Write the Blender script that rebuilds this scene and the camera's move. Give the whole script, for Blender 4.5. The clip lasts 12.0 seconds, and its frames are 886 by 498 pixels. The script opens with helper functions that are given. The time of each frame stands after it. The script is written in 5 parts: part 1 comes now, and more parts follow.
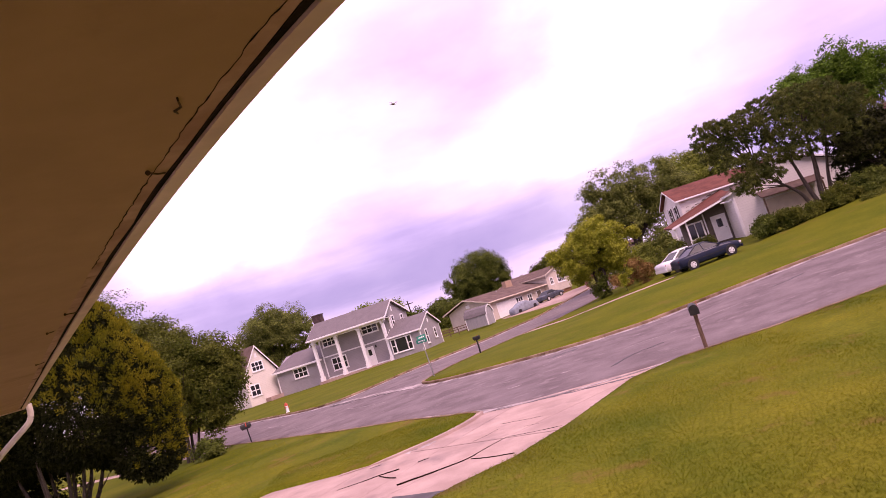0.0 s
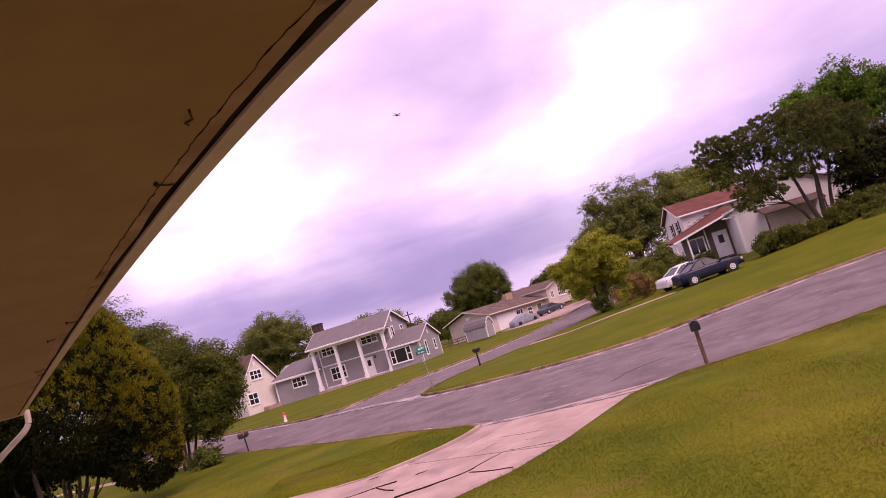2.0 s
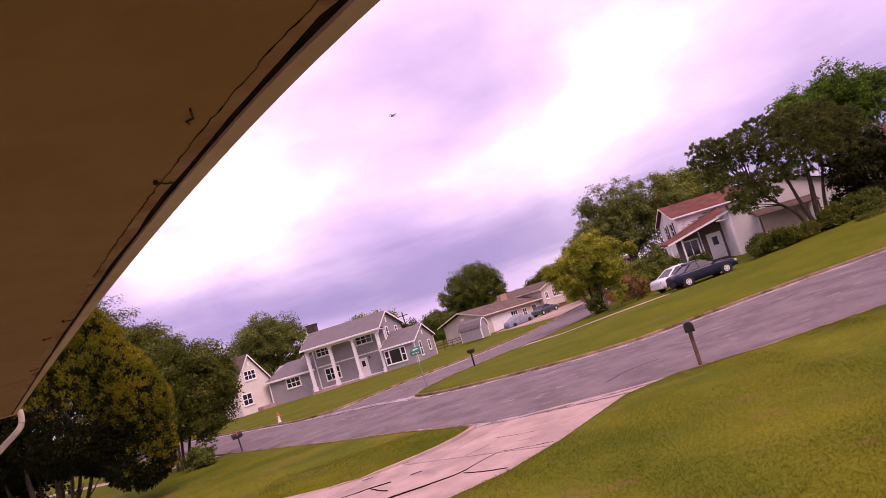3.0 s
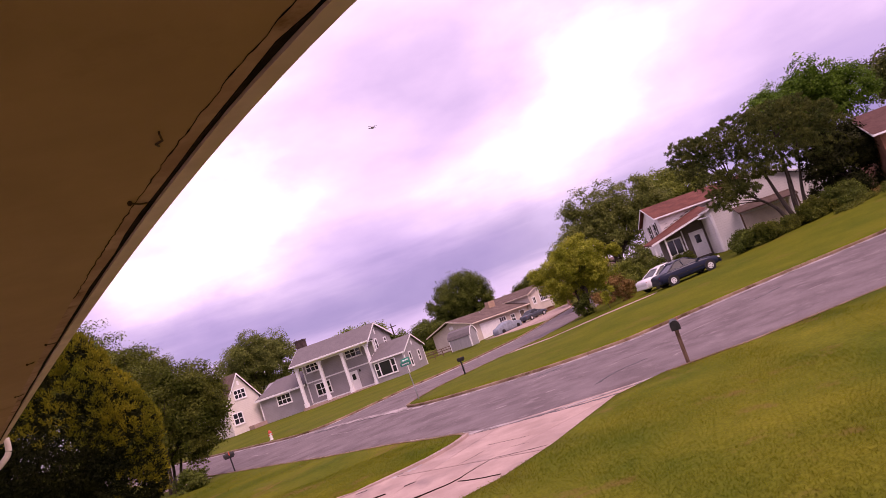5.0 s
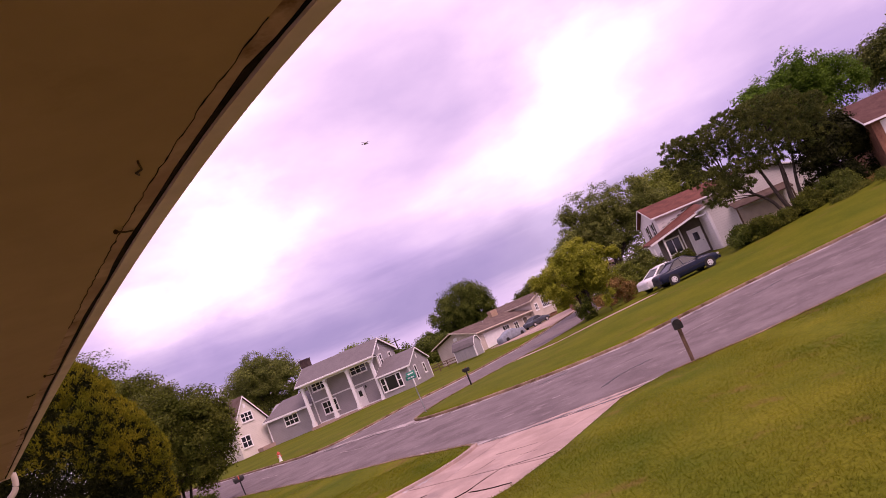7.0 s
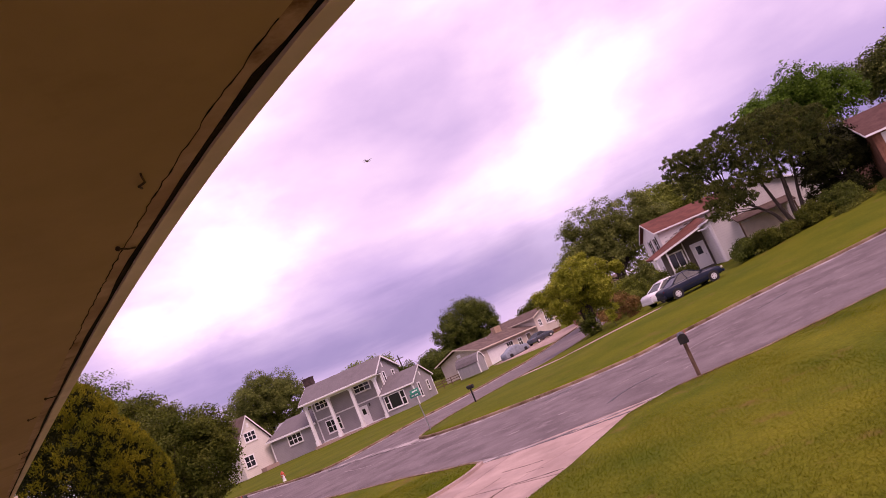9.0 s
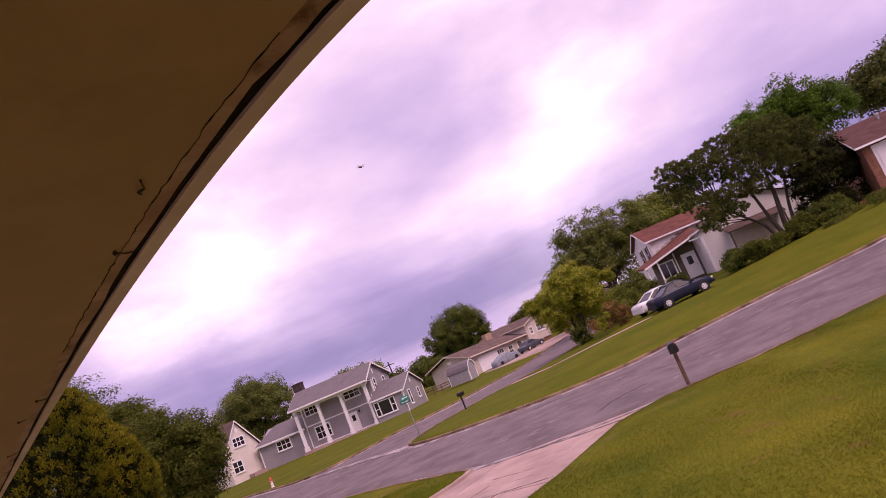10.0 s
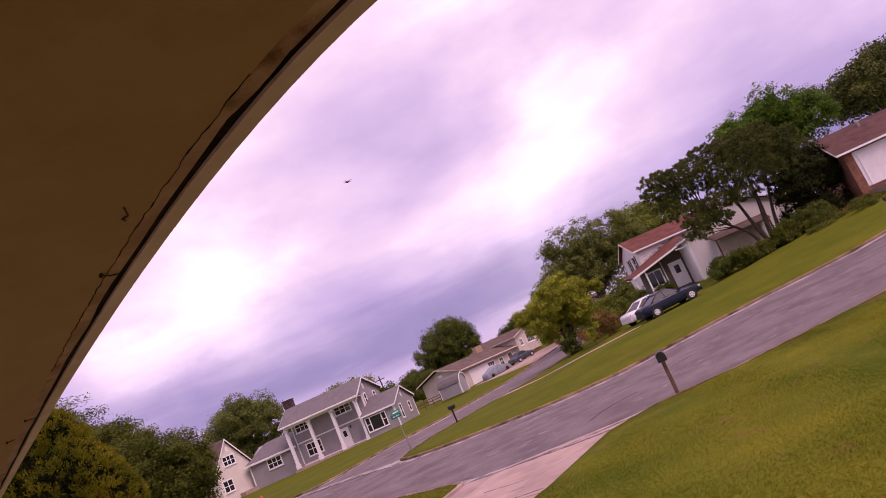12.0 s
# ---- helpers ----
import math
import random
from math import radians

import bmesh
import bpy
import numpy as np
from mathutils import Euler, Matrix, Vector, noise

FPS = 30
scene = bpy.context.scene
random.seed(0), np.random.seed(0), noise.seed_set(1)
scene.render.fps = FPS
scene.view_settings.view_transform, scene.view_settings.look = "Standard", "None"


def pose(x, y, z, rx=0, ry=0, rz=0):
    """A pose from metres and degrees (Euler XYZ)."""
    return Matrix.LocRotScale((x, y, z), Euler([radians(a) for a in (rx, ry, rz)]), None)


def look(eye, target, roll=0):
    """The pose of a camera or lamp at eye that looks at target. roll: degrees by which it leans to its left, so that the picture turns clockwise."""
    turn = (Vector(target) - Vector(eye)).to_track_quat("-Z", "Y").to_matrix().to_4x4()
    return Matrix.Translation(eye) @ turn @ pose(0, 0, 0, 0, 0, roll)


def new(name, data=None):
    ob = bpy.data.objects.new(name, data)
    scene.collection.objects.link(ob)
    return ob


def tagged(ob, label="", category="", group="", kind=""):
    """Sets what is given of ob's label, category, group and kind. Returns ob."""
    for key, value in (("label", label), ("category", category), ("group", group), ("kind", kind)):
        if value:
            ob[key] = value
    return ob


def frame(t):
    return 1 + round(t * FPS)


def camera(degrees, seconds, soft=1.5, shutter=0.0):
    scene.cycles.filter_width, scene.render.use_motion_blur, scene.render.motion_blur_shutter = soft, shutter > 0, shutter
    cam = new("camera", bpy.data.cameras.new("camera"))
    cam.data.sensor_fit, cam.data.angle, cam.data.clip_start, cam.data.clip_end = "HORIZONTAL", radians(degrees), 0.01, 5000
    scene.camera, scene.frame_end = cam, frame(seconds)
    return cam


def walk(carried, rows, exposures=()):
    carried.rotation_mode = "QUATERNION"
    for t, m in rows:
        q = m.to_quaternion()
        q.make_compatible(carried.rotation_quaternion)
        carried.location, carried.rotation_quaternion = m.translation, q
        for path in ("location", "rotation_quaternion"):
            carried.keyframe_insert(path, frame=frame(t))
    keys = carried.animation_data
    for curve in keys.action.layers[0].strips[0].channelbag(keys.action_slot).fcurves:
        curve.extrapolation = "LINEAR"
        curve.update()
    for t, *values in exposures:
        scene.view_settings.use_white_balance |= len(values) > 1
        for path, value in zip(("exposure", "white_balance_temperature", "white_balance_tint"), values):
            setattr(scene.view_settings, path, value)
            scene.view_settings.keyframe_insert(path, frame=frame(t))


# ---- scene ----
cam = camera(64.48, 12.0, soft=0.6)
EXPOSURES = [(0, 0.32), (0.5, 0.08), (1.2, -0.02), (2.5, 0.0), (5.5, 0.0), (6.5, -0.06), (9.0, -0.12), (9.5, -0.20), (12, -0.26)]
# seconds, place in metres, turn in degrees
ROWS = [
    (0, 0.0153, -0.0191, 2.8242, 95.441, 17.594, 0.221),
    (0.5, -0.0003, 0.035, 2.8415, 94.077, 16.074, 0.945),
    (1, 0.013, -0.0097, 2.8312, 96.708, 16.892, 0.284),
    (1.5, 0.0086, -0.0077, 2.8352, 96.424, 17.002, 0.203),
    (2, 0.0046, -0.0055, 2.8378, 96.355, 16.648, 0.198),
    (2.5, 0, 0, 2.84, 96.3, 16.3, -0),
    (3, -0.0001, -0.0155, 2.8351, 96.293, 16.484, -0.256),
    (3.5, 0.0109, -0.0404, 2.8233, 95.972, 17.322, -0.807),
    (5.5, 0.0335, -0.0781, 2.8113, 97.24, 19.966, -1.117),
    (6, 0.0486, -0.1008, 2.8015, 97.59, 21.164, -1.091),
    (6.5, 0.0534, -0.0989, 2.7991, 97.612, 21.756, -0.974),
    (8.5, 0.0371, -0.0417, 2.8101, 99.14, 22.8, -0.335),
    (9, 0.035, -0.0418, 2.8103, 99.311, 22.701, -0.483),
    (9.5, 0.034, -0.054, 2.8089, 99.377, 22.597, -0.763),
    (10, 0.0332, -0.0629, 2.8098, 99.551, 22.107, -1.309),
    (10.5, 0.0383, -0.0782, 2.8057, 99.596, 22.395, -1.534),
    (11, 0.048, -0.1024, 2.7997, 99.799, 22.625, -1.919),
    (11.5, 0.0568, -0.1253, 2.7935, 100.284, 23.112, -1.962),
    (12, 0.0593, -0.1305, 2.793, 100.312, 23.266, -2.084),
]
walk(cam, [(t, pose(x, y, z, rx, ry, rz)) for t, x, y, z, rx, ry, rz in ROWS], exposures=[(t, e, 7000 if t < 9.2 else 6850, 63 if t < 9.2 else 60) for t, e in EXPOSURES])

# ---- world and sun: a broken overcast sky ----
world = bpy.data.worlds.new("overcast_sky")
scene.world = world
world.use_nodes = True
wt = world.node_tree
wt.nodes.clear()


def node(tree, kind, **values):
    n = tree.nodes.new(kind)
    for k, v in values.items():
        if k in n.inputs:
            n.inputs[k].default_value = v
        else:
            setattr(n, k, v)
    return n


def ramp(tree, stops, source):
    r = tree.nodes.new("ShaderNodeValToRGB")
    while len(r.color_ramp.elements) < len(stops):
        r.color_ramp.elements.new(0.5)
    for e, (at, c) in zip(r.color_ramp.elements, stops):
        e.position = at
        e.color = (*c, 1) if len(c) == 3 else c
    tree.links.new(source, r.inputs["Fac"])
    return r.outputs["Color"]


def mixed(tree, a, b, fac, blend="MIX"):
    m = tree.nodes.new("ShaderNodeMix")
    m.data_type, m.blend_type = "RGBA", blend
    for slot, v in ((0, fac), (6, a), (7, b)):
        if hasattr(v, "links"):
            tree.links.new(v, m.inputs[slot])
        elif slot == 0:
            m.inputs[slot].default_value = v
        else:
            m.inputs[slot].default_value = (*v, 1)
    return m.outputs[2]


THIN_CLOUD = (((0.33, 0.91, 0.25), 0.23, 0.19), ((-0.22, 0.95, 0.215), 0.16, 0.20), ((-0.32, 0.935, 0.15), 0.10, 0.12), ((0.57, 0.80, 0.18), 0.2, -0.16), ((0.0, 0.93, 0.36), 0.22, -0.04))


def make_sky():
    t = wt
    co = node(t, "ShaderNodeTexCoord")
    sep = node(t, "ShaderNodeSeparateXYZ")
    t.links.new(co.outputs["Generated"], sep.inputs[0])
    # clouds are flattened towards the horizon
    mp = node(t, "ShaderNodeMapping")
    mp.inputs["Scale"].default_value = (1.0, 1.0, 1.9)
    mp.inputs["Location"].default_value = (1.35, 0.75, 0.4)
    t.links.new(co.outputs["Generated"], mp.inputs[0])
    big = node(t, "ShaderNodeTexNoise", Scale=2.9, Detail=6.0, Roughness=0.5, Distortion=0.1)
    t.links.new(mp.outputs[0], big.inputs["Vector"])
    # broad thin places in the cloud, ragged at their edges
    ragged = node(t, "ShaderNodeTexNoise", Scale=5.5, Detail=7.0, Roughness=0.6)
    t.links.new(mp.outputs[0], ragged.inputs["Vector"])
    level = big.outputs["Fac"]
    for way, width, gain in THIN_CLOUD:
        dot = node(t, "ShaderNodeVectorMath", operation="DISTANCE")
        t.links.new(co.outputs["Generated"], dot.inputs[0])
        dot.inputs[1].default_value = Vector(way).normalized()
        wob = node(t, "ShaderNodeMath", operation="MULTIPLY_ADD")
        t.links.new(ragged.outputs["Fac"], wob.inputs[0])
        wob.inputs[1].default_value = 0.22
        t.links.new(dot.outputs["Value"], wob.inputs[2])
        fall = node(t, "ShaderNodeMapRange", interpolation_type="SMOOTHSTEP")
        fall.inputs[1].default_value, fall.inputs[2].default_value = 0.11, 0.11 + width
        fall.inputs[3].default_value, fall.inputs[4].default_value = gain, 0.0
        t.links.new(wob.outputs[0], fall.inputs[0])
        add = node(t, "ShaderNodeMath", operation="ADD")
        t.links.new(level, add.inputs[0])
        t.links.new(fall.outputs[0], add.inputs[1])
        level = add.outputs[0]
    cloud = ramp(t, [(0.30, (0.58, 0.57, 0.78)), (0.44, (0.76, 0.74, 0.91)), (0.56, (0.93, 0.92, 1.0)), (0.72, (1.32, 1.32, 1.30))], level)
    # streaks along the cloud bank over the horizon
    lay = node(t, "ShaderNodeMapping")
    lay.inputs["Scale"].default_value = (2.2, 2.2, 16.0)
    t.links.new(co.outputs["Generated"], lay.inputs[0])
    streak = node(t, "ShaderNodeTexNoise", Scale=1.6, Detail=5.0, Roughness=0.55)
    t.links.new(lay.outputs[0], streak.inputs["Vector"])
    rise = node(t, "ShaderNodeMath", operation="MULTIPLY_ADD")
    t.links.new(streak.outputs["Fac"], rise.inputs[0])
    rise.inputs[1].default_value = 0.10
    t.links.new(sep.outputs["Z"], rise.inputs[2])
    bank = ramp(t, [(0.055, (0.98, 0.97, 1.0)), (0.085, (0.82, 0.83, 0.90)), (0.118, (0.46, 0.50, 0.64)), (0.145, (0.50, 0.53, 0.67)), (0.19, (0.80, 0.81, 0.91)), (0.25, (1, 1, 1))], rise.outputs[0])
    # the bank lies to the north only
    north = node(t, "ShaderNodeMapRange", clamp=True)
    north.inputs[1].default_value, north.inputs[2].default_value = -0.1, 0.5
    t.links.new(sep.outputs["Y"], north.inputs[0])
    col = mixed(t, cloud, bank, north.outputs[0], "MULTIPLY")
    sky = node(t, "ShaderNodeTexSky", sky_type="NISHITA")
    sky.sun_disc, sky.sun_elevation, sky.sun_rotation = False, radians(53), radians(144)
    dim = mixed(t, sky.outputs[0], (0.1, 0.1, 0.1), 1.0, "MULTIPLY")
    full = mixed(t, dim, col, 0.95)
    bg = node(t, "ShaderNodeBackground", Strength=1.05)
    t.links.new(full, bg.inputs["Color"])
    out = node(t, "ShaderNodeOutputWorld")
    t.links.new(bg.outputs[0], out.inputs[0])


make_sky()
sun = new("sun", bpy.data.lights.new("sun", "SUN"))
sun.data.energy, sun.data.angle, sun.data.color = 2.6, radians(35), (1, 0.89, 0.74)
sun.matrix_world = look((14, -19, 31), (0, 0, 0))

# ---- materials ----
def surface(name, dark, light, scale=4.0, rough=0.8, bump=0.2, fine=40.0, metal=0.0, spread=(0.35, 0.65), per_object=0.0,
            bands=None, spots=None, axis=(1, 1, 1), translucent=0.0, per_island=0.0, gloss=0.4, grain=(0.90, 1.06), lush_dim=None):
    """A surface that varies between two colours at two scales; bands: (metres, depth) of horizontal siding; spots: (colour, scale, share)."""
    m = bpy.data.materials.new(name)
    m.use_nodes = True
    t = m.node_tree
    b = t.nodes["Principled BSDF"]
    co = node(t, "ShaderNodeTexCoord")
    mp = node(t, "ShaderNodeMapping")
    mp.inputs["Scale"].default_value = axis
    t.links.new(co.outputs["Object"], mp.inputs[0])
    n1 = node(t, "ShaderNodeTexNoise", Scale=scale, Detail=6.0, Roughness=0.6)
    n2 = node(t, "ShaderNodeTexNoise", Scale=fine, Detail=3.0, Roughness=0.6)
    for n in (n1, n2):
        t.links.new(mp.outputs[0], n.inputs["Vector"])
    c = ramp(t, [(spread[0], dark), (spread[1], light)], n1.outputs["Fac"])
    f = ramp(t, [(0.3, (grain[0],) * 3), (0.7, (grain[1],) * 3)], n2.outputs["Fac"])
    c = mixed(t, c, f, 1.0, "MULTIPLY")
    if spots:
        n3 = node(t, "ShaderNodeTexNoise", Scale=spots[1], Detail=7.0, Roughness=0.65)
        t.links.new(mp.outputs[0], n3.inputs["Vector"])
        k = ramp(t, [(1 - spots[2] - 0.06, (0, 0, 0)), (1 - spots[2] + 0.06, (1, 1, 1))], n3.outputs["Fac"])
        c = mixed(t, c, spots[0], k)
    if lush_dim:
        # greener sward colour beyond a line across the plan, darkened for the dimmer light there
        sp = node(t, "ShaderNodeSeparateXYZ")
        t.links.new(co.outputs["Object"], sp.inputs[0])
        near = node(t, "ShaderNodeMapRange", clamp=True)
        near.inputs[1].default_value, near.inputs[2].default_value = lush_dim[1], lush_dim[2]
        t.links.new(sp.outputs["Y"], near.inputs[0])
        c = mixed(t, c, mixed(t, c, lush_dim[0], 0.42), near.outputs[0])
    if per_object or per_island:
        src = node(t, "ShaderNodeObjectInfo").outputs["Random"] if per_object else node(t, "ShaderNodeNewGeometry").outputs["Random Per Island"]
        d = per_object or per_island
        v = ramp(t, [(0, (1 - d, 1 - d, 1 - d)), (1, (1 + d, 1 + d, 1 + 0.6 * d))], src)
        c = mixed(t, c, v, 1.0, "MULTIPLY")
    height = n2.outputs["Fac"]
    strength, dist = bump, 0.01
    if bands:
        sep = node(t, "ShaderNodeSeparateXYZ")
        t.links.new(co.outputs["Object"], sep.inputs[0])
        mod = node(t, "ShaderNodeMath", operation="FRACT")
        div = node(t, "ShaderNodeMath", operation="DIVIDE")
        div.inputs[1].default_value = bands[0]
        t.links.new(sep.outputs["Z"], div.inputs[0])
        t.links.new(div.outputs[0], mod.inputs[0])
        g = ramp(t, [(0.0, (0.62, 0.62, 0.62)), (0.14, (1, 1, 1)), (1.0, (1.0, 1.0, 1.0))], mod.outputs[0])
        c = mixed(t, c, g, 0.55, "MULTIPLY")
        height, strength, dist = mod.outputs[0], 0.6, bands[1]
    bp = node(t, "ShaderNodeBump", Strength=strength, Distance=dist)
    t.links.new(height, bp.inputs["Height"])
    t.links.new(bp.outputs[0], b.inputs["Normal"])
    t.links.new(c, b.inputs["Base Color"])
    b.inputs["Roughness"].default_value = rough
    b.inputs["Specular IOR Level"].default_value = 0.08 if translucent else gloss
    b.inputs["Metallic"].default_value = metal
    if translucent:
        tr = node(t, "ShaderNodeBsdfTranslucent")
        t.links.new(c, tr.inputs["Color"])
        mx = node(t, "ShaderNodeMixShader")
        mx.inputs[0].default_value = translucent
        t.links.new(b.outputs[0], mx.inputs[1])
        t.links.new(tr.outputs[0], mx.inputs[2])
        t.links.new(mx.outputs[0], t.nodes["Material Output"].inputs["Surface"])
    return m


def glassy(name, colour, rough=0.06, gloss=0.6):
    m = bpy.data.materials.new(name)
    m.use_nodes = True
    b = m.node_tree.nodes["Principled BSDF"]
    b.inputs["Base Color"].default_value = (*colour, 1)
    b.inputs["Roughness"].default_value = rough
    b.inputs["Specular IOR Level"].default_value = gloss
    return m


GRASS = surface("mown_grass", (0.074, 0.102, 0.006), (0.150, 0.152, 0.010), 0.30, 0.95, 0.25, 13.0, spots=((0.165, 0.115, 0.03), 0.55, 0.37), gloss=0.05, grain=(0.70, 1.16), lush_dim=((0.070, 0.092, 0.004), 24.0, 33.0))
BLADE = surface("grass_blades", (0.105, 0.142, 0.008), (0.20, 0.20, 0.015), 0.30, 0.9, 0.1, 5, per_island=0.2, translucent=0.5, spots=((0.22, 0.165, 0.045), 0.55, 0.36), grain=(0.88, 1.06))
ASPHALT = surface("worn_asphalt", (0.125, 0.098, 0.098), (0.20, 0.163, 0.163), 0.7, 0.85, 0.5, 30, spots=((0.225, 0.188, 0.184), 1.6, 0.38), grain=(0.78, 1.14), axis=(0.9, 1.0, 1), gloss=0.2)
CONCRETE = surface("driveway_concrete", (0.33, 0.235, 0.205), (0.45, 0.33, 0.29), 0.9, 0.85, 0.3, 50, spots=((0.27, 0.20, 0.185), 0.6, 0.40), per_object=0.08, gloss=0.2, grain=(0.9, 1.06))
KERB = surface("kerb_concrete", (0.15, 0.095, 0.055), (0.31, 0.22, 0.15), 0.9, 0.9, 0.4, 12, spots=((0.09, 0.06, 0.03), 1.2, 0.42), gloss=0.1)
GUTTER = surface("gutter_pan_concrete", (0.20, 0.165, 0.155), (0.46, 0.40, 0.385), 0.8, 0.8, 0.3, 14, spots=((0.11, 0.09, 0.085), 1.3, 0.45))
SOFFIT = surface("soffit_paint", (0.37, 0.212, 0.100), (0.43, 0.255, 0.125), 0.7, 0.75, 0.03, 10, spots=((0.30, 0.165, 0.075), 1.8, 0.34), gloss=0.1, grain=(0.93, 1.04))
STRIPWOOD = surface("stained_soffit_strip", (0.36, 0.19, 0.115), (0.50, 0.30, 0.19), 9, 0.75, 0.1, 20, spots=((0.17, 0.075, 0.035), 6, 0.40), gloss=0.1)
TRIMWOOD = surface("weathered_fascia_paint", (0.60, 0.41, 0.31), (0.74, 0.54, 0.43), 2, 0.7, 0.1, 14, spots=((0.30, 0.16, 0.09), 7, 0.28), gloss=0.15, grain=(0.9, 1.06))
CAULK = surface("dark_caulk_and_rot", (0.008, 0.006, 0.005), (0.035, 0.02, 0.012), 8, 0.9, 0.4, 40, gloss=0.05)
RUST = surface("rusty_nail", (0.05, 0.025, 0.012), (0.11, 0.05, 0.02), 60, 0.7, 0.3, 90, metal=0.4)
CREAM = surface("cream_paint", (0.62, 0.52, 0.42), (0.72, 0.62, 0.50), 2, 0.5, 0.1, 20)
GREYSIDE = surface("grey_clapboard", (0.29, 0.272, 0.28), (0.34, 0.32, 0.33), 0.7, 0.7, 0.2, 18, bands=(0.18, 0.012), grain=(0.95, 1.03))
WHITESIDE = surface("white_clapboard", (0.72, 0.70, 0.68), (0.80, 0.785, 0.765), 0.5, 0.7, 0.2, 14, bands=(0.20, 0.012), spots=((0.60, 0.56, 0.52), 0.7, 0.30), grain=(0.95, 1.03))
CREAMSIDE = surface("cream_clapboard", (0.66, 0.62, 0.55), (0.74, 0.70, 0.62), 0.6, 0.7, 0.2, 14, bands=(0.20, 0.010), grain=(0.95, 1.03))
RANCHSIDE = surface("ranch_siding", (0.52, 0.45, 0.39), (0.60, 0.53, 0.46), 0.6, 0.7, 0.2, 14, bands=(0.22, 0.010), grain=(0.95, 1.03))
BROWNSIDE = surface("brown_board", (0.10, 0.08, 0.065), (0.15, 0.125, 0.10), 1.5, 0.8, 0.2, 20)
WHITE = surface("white_trim_paint", (0.80, 0.80, 0.80), (0.87, 0.865, 0.86), 2.5, 0.5, 0.08, 30)
SHINGLE = surface("grey_shingles", (0.158, 0.141, 0.146), (0.182, 0.163, 0.168), 1.3, 0.9, 0.4, 9, grain=(0.86, 1.08), bands=(0.11, 0.012), gloss=0.15)
BROWNROOF = surface("brown_shingles", (0.105, 0.070, 0.058), (0.165, 0.118, 0.10), 1.0, 0.9, 0.4, 8, bands=(0.11, 0.012), gloss=0.15)
REDROOF = surface("red_brown_shingles", (0.115, 0.042, 0.032), (0.18, 0.068, 0.05), 1.0, 0.9, 0.4, 8, bands=(0.11, 0.012), gloss=0.15)
DEEPROOF = surface("deep_brown_shingles", (0.080, 0.040, 0.034), (0.125, 0.064, 0.055), 1.0, 0.9, 0.4, 8, bands=(0.11, 0.012), gloss=0.15)
BRICK = surface("red_brick", (0.18, 0.075, 0.045), (0.32, 0.15, 0.09), 3, 0.85, 0.3, 14, bands=(0.075, 0.006), grain=(0.74, 1.15))
DARKBRICK = surface("dark_chimney_brick", (0.045, 0.028, 0.025), (0.09, 0.055, 0.05), 3, 0.85, 0.3, 14, bands=(0.075, 0.006))
TANBRICK = surface("tan_chimney_brick", (0.36, 0.24, 0.16), (0.46, 0.33, 0.23), 3, 0.85, 0.3, 14, bands=(0.075, 0.006), grain=(0.74, 1.15))
PANE = glassy("window_glass", (0.018, 0.02, 0.024))
CARGLASS = glassy("car_glass", (0.035, 0.04, 0.045), 0.10, 0.14)
BARK = surface("bark", (0.035, 0.026, 0.02), (0.09, 0.07, 0.055), 5, 0.95, 0.6, 25, axis=(3, 3, 0.7), grain=(0.74, 1.15))
LEAF_MID = surface("green_leaves", (0.068, 0.096, 0.014), (0.16, 0.18, 0.032), 0.8, 0.5, 0.05, 6, per_island=0.45, translucent=0.38, grain=(0.74, 1.15))
LEAF_LIGHT = surface("yellow_green_leaves", (0.175, 0.215, 0.014), (0.41, 0.43, 0.05), 0.9, 0.5, 0.05, 6, per_island=0.35, translucent=0.42, grain=(0.74, 1.15))
LEAF_FRESH = surface("fresh_green_leaves", (0.055, 0.125, 0.012), (0.13, 0.24, 0.028), 0.8, 0.5, 0.05, 6, per_island=0.4, translucent=0.42, grain=(0.74, 1.15))
LEAF_OLIVE = surface("grey_olive_leaves", (0.10, 0.132, 0.030), (0.245, 0.28, 0.075), 0.8, 0.5, 0.05, 6, per_island=0.45, translucent=0.42, grain=(0.74, 1.15))
LEAF_RED = surface("reddish_leaves", (0.19, 0.11, 0.035), (0.33, 0.21, 0.075), 0.9, 0.6, 0.05, 6, per_island=0.35, translucent=0.3, grain=(0.74, 1.15))
SANDCRACK = surface("sandy_crack_fill", (0.20, 0.17, 0.17), (0.34, 0.29, 0.28), 2.5, 0.9, 0.3, 30)
TARPATCH = surface("dark_tar_patch", (0.045, 0.04, 0.042), (0.09, 0.08, 0.085), 2.5, 0.7, 0.3, 30)
LEAF_DARK = surface("dark_green_leaves", (0.065, 0.098, 0.017), (0.15, 0.185, 0.037), 0.8, 0.5, 0.05, 6, per_island=0.45, translucent=0.33, grain=(0.74, 1.15))
LEAF_OLD = surface("olive_leaves", (0.115, 0.155, 0.025), (0.29, 0.335, 0.068), 0.8, 0.5, 0.05, 6, per_island=0.45, translucent=0.42, grain=(0.74, 1.15))
NEEDLE = surface("pine_needles", (0.050, 0.076, 0.022), (0.15, 0.17, 0.044), 0.9, 0.6, 0.05, 6, per_island=0.45, translucent=0.22, grain=(0.74, 1.15))
# conifer shade is put into the first colour, lit tips into the second
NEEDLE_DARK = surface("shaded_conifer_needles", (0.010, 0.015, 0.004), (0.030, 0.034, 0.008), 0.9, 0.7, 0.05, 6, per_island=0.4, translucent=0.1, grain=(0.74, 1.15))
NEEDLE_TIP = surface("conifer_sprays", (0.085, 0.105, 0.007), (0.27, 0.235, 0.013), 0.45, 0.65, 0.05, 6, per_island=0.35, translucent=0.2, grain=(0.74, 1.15))
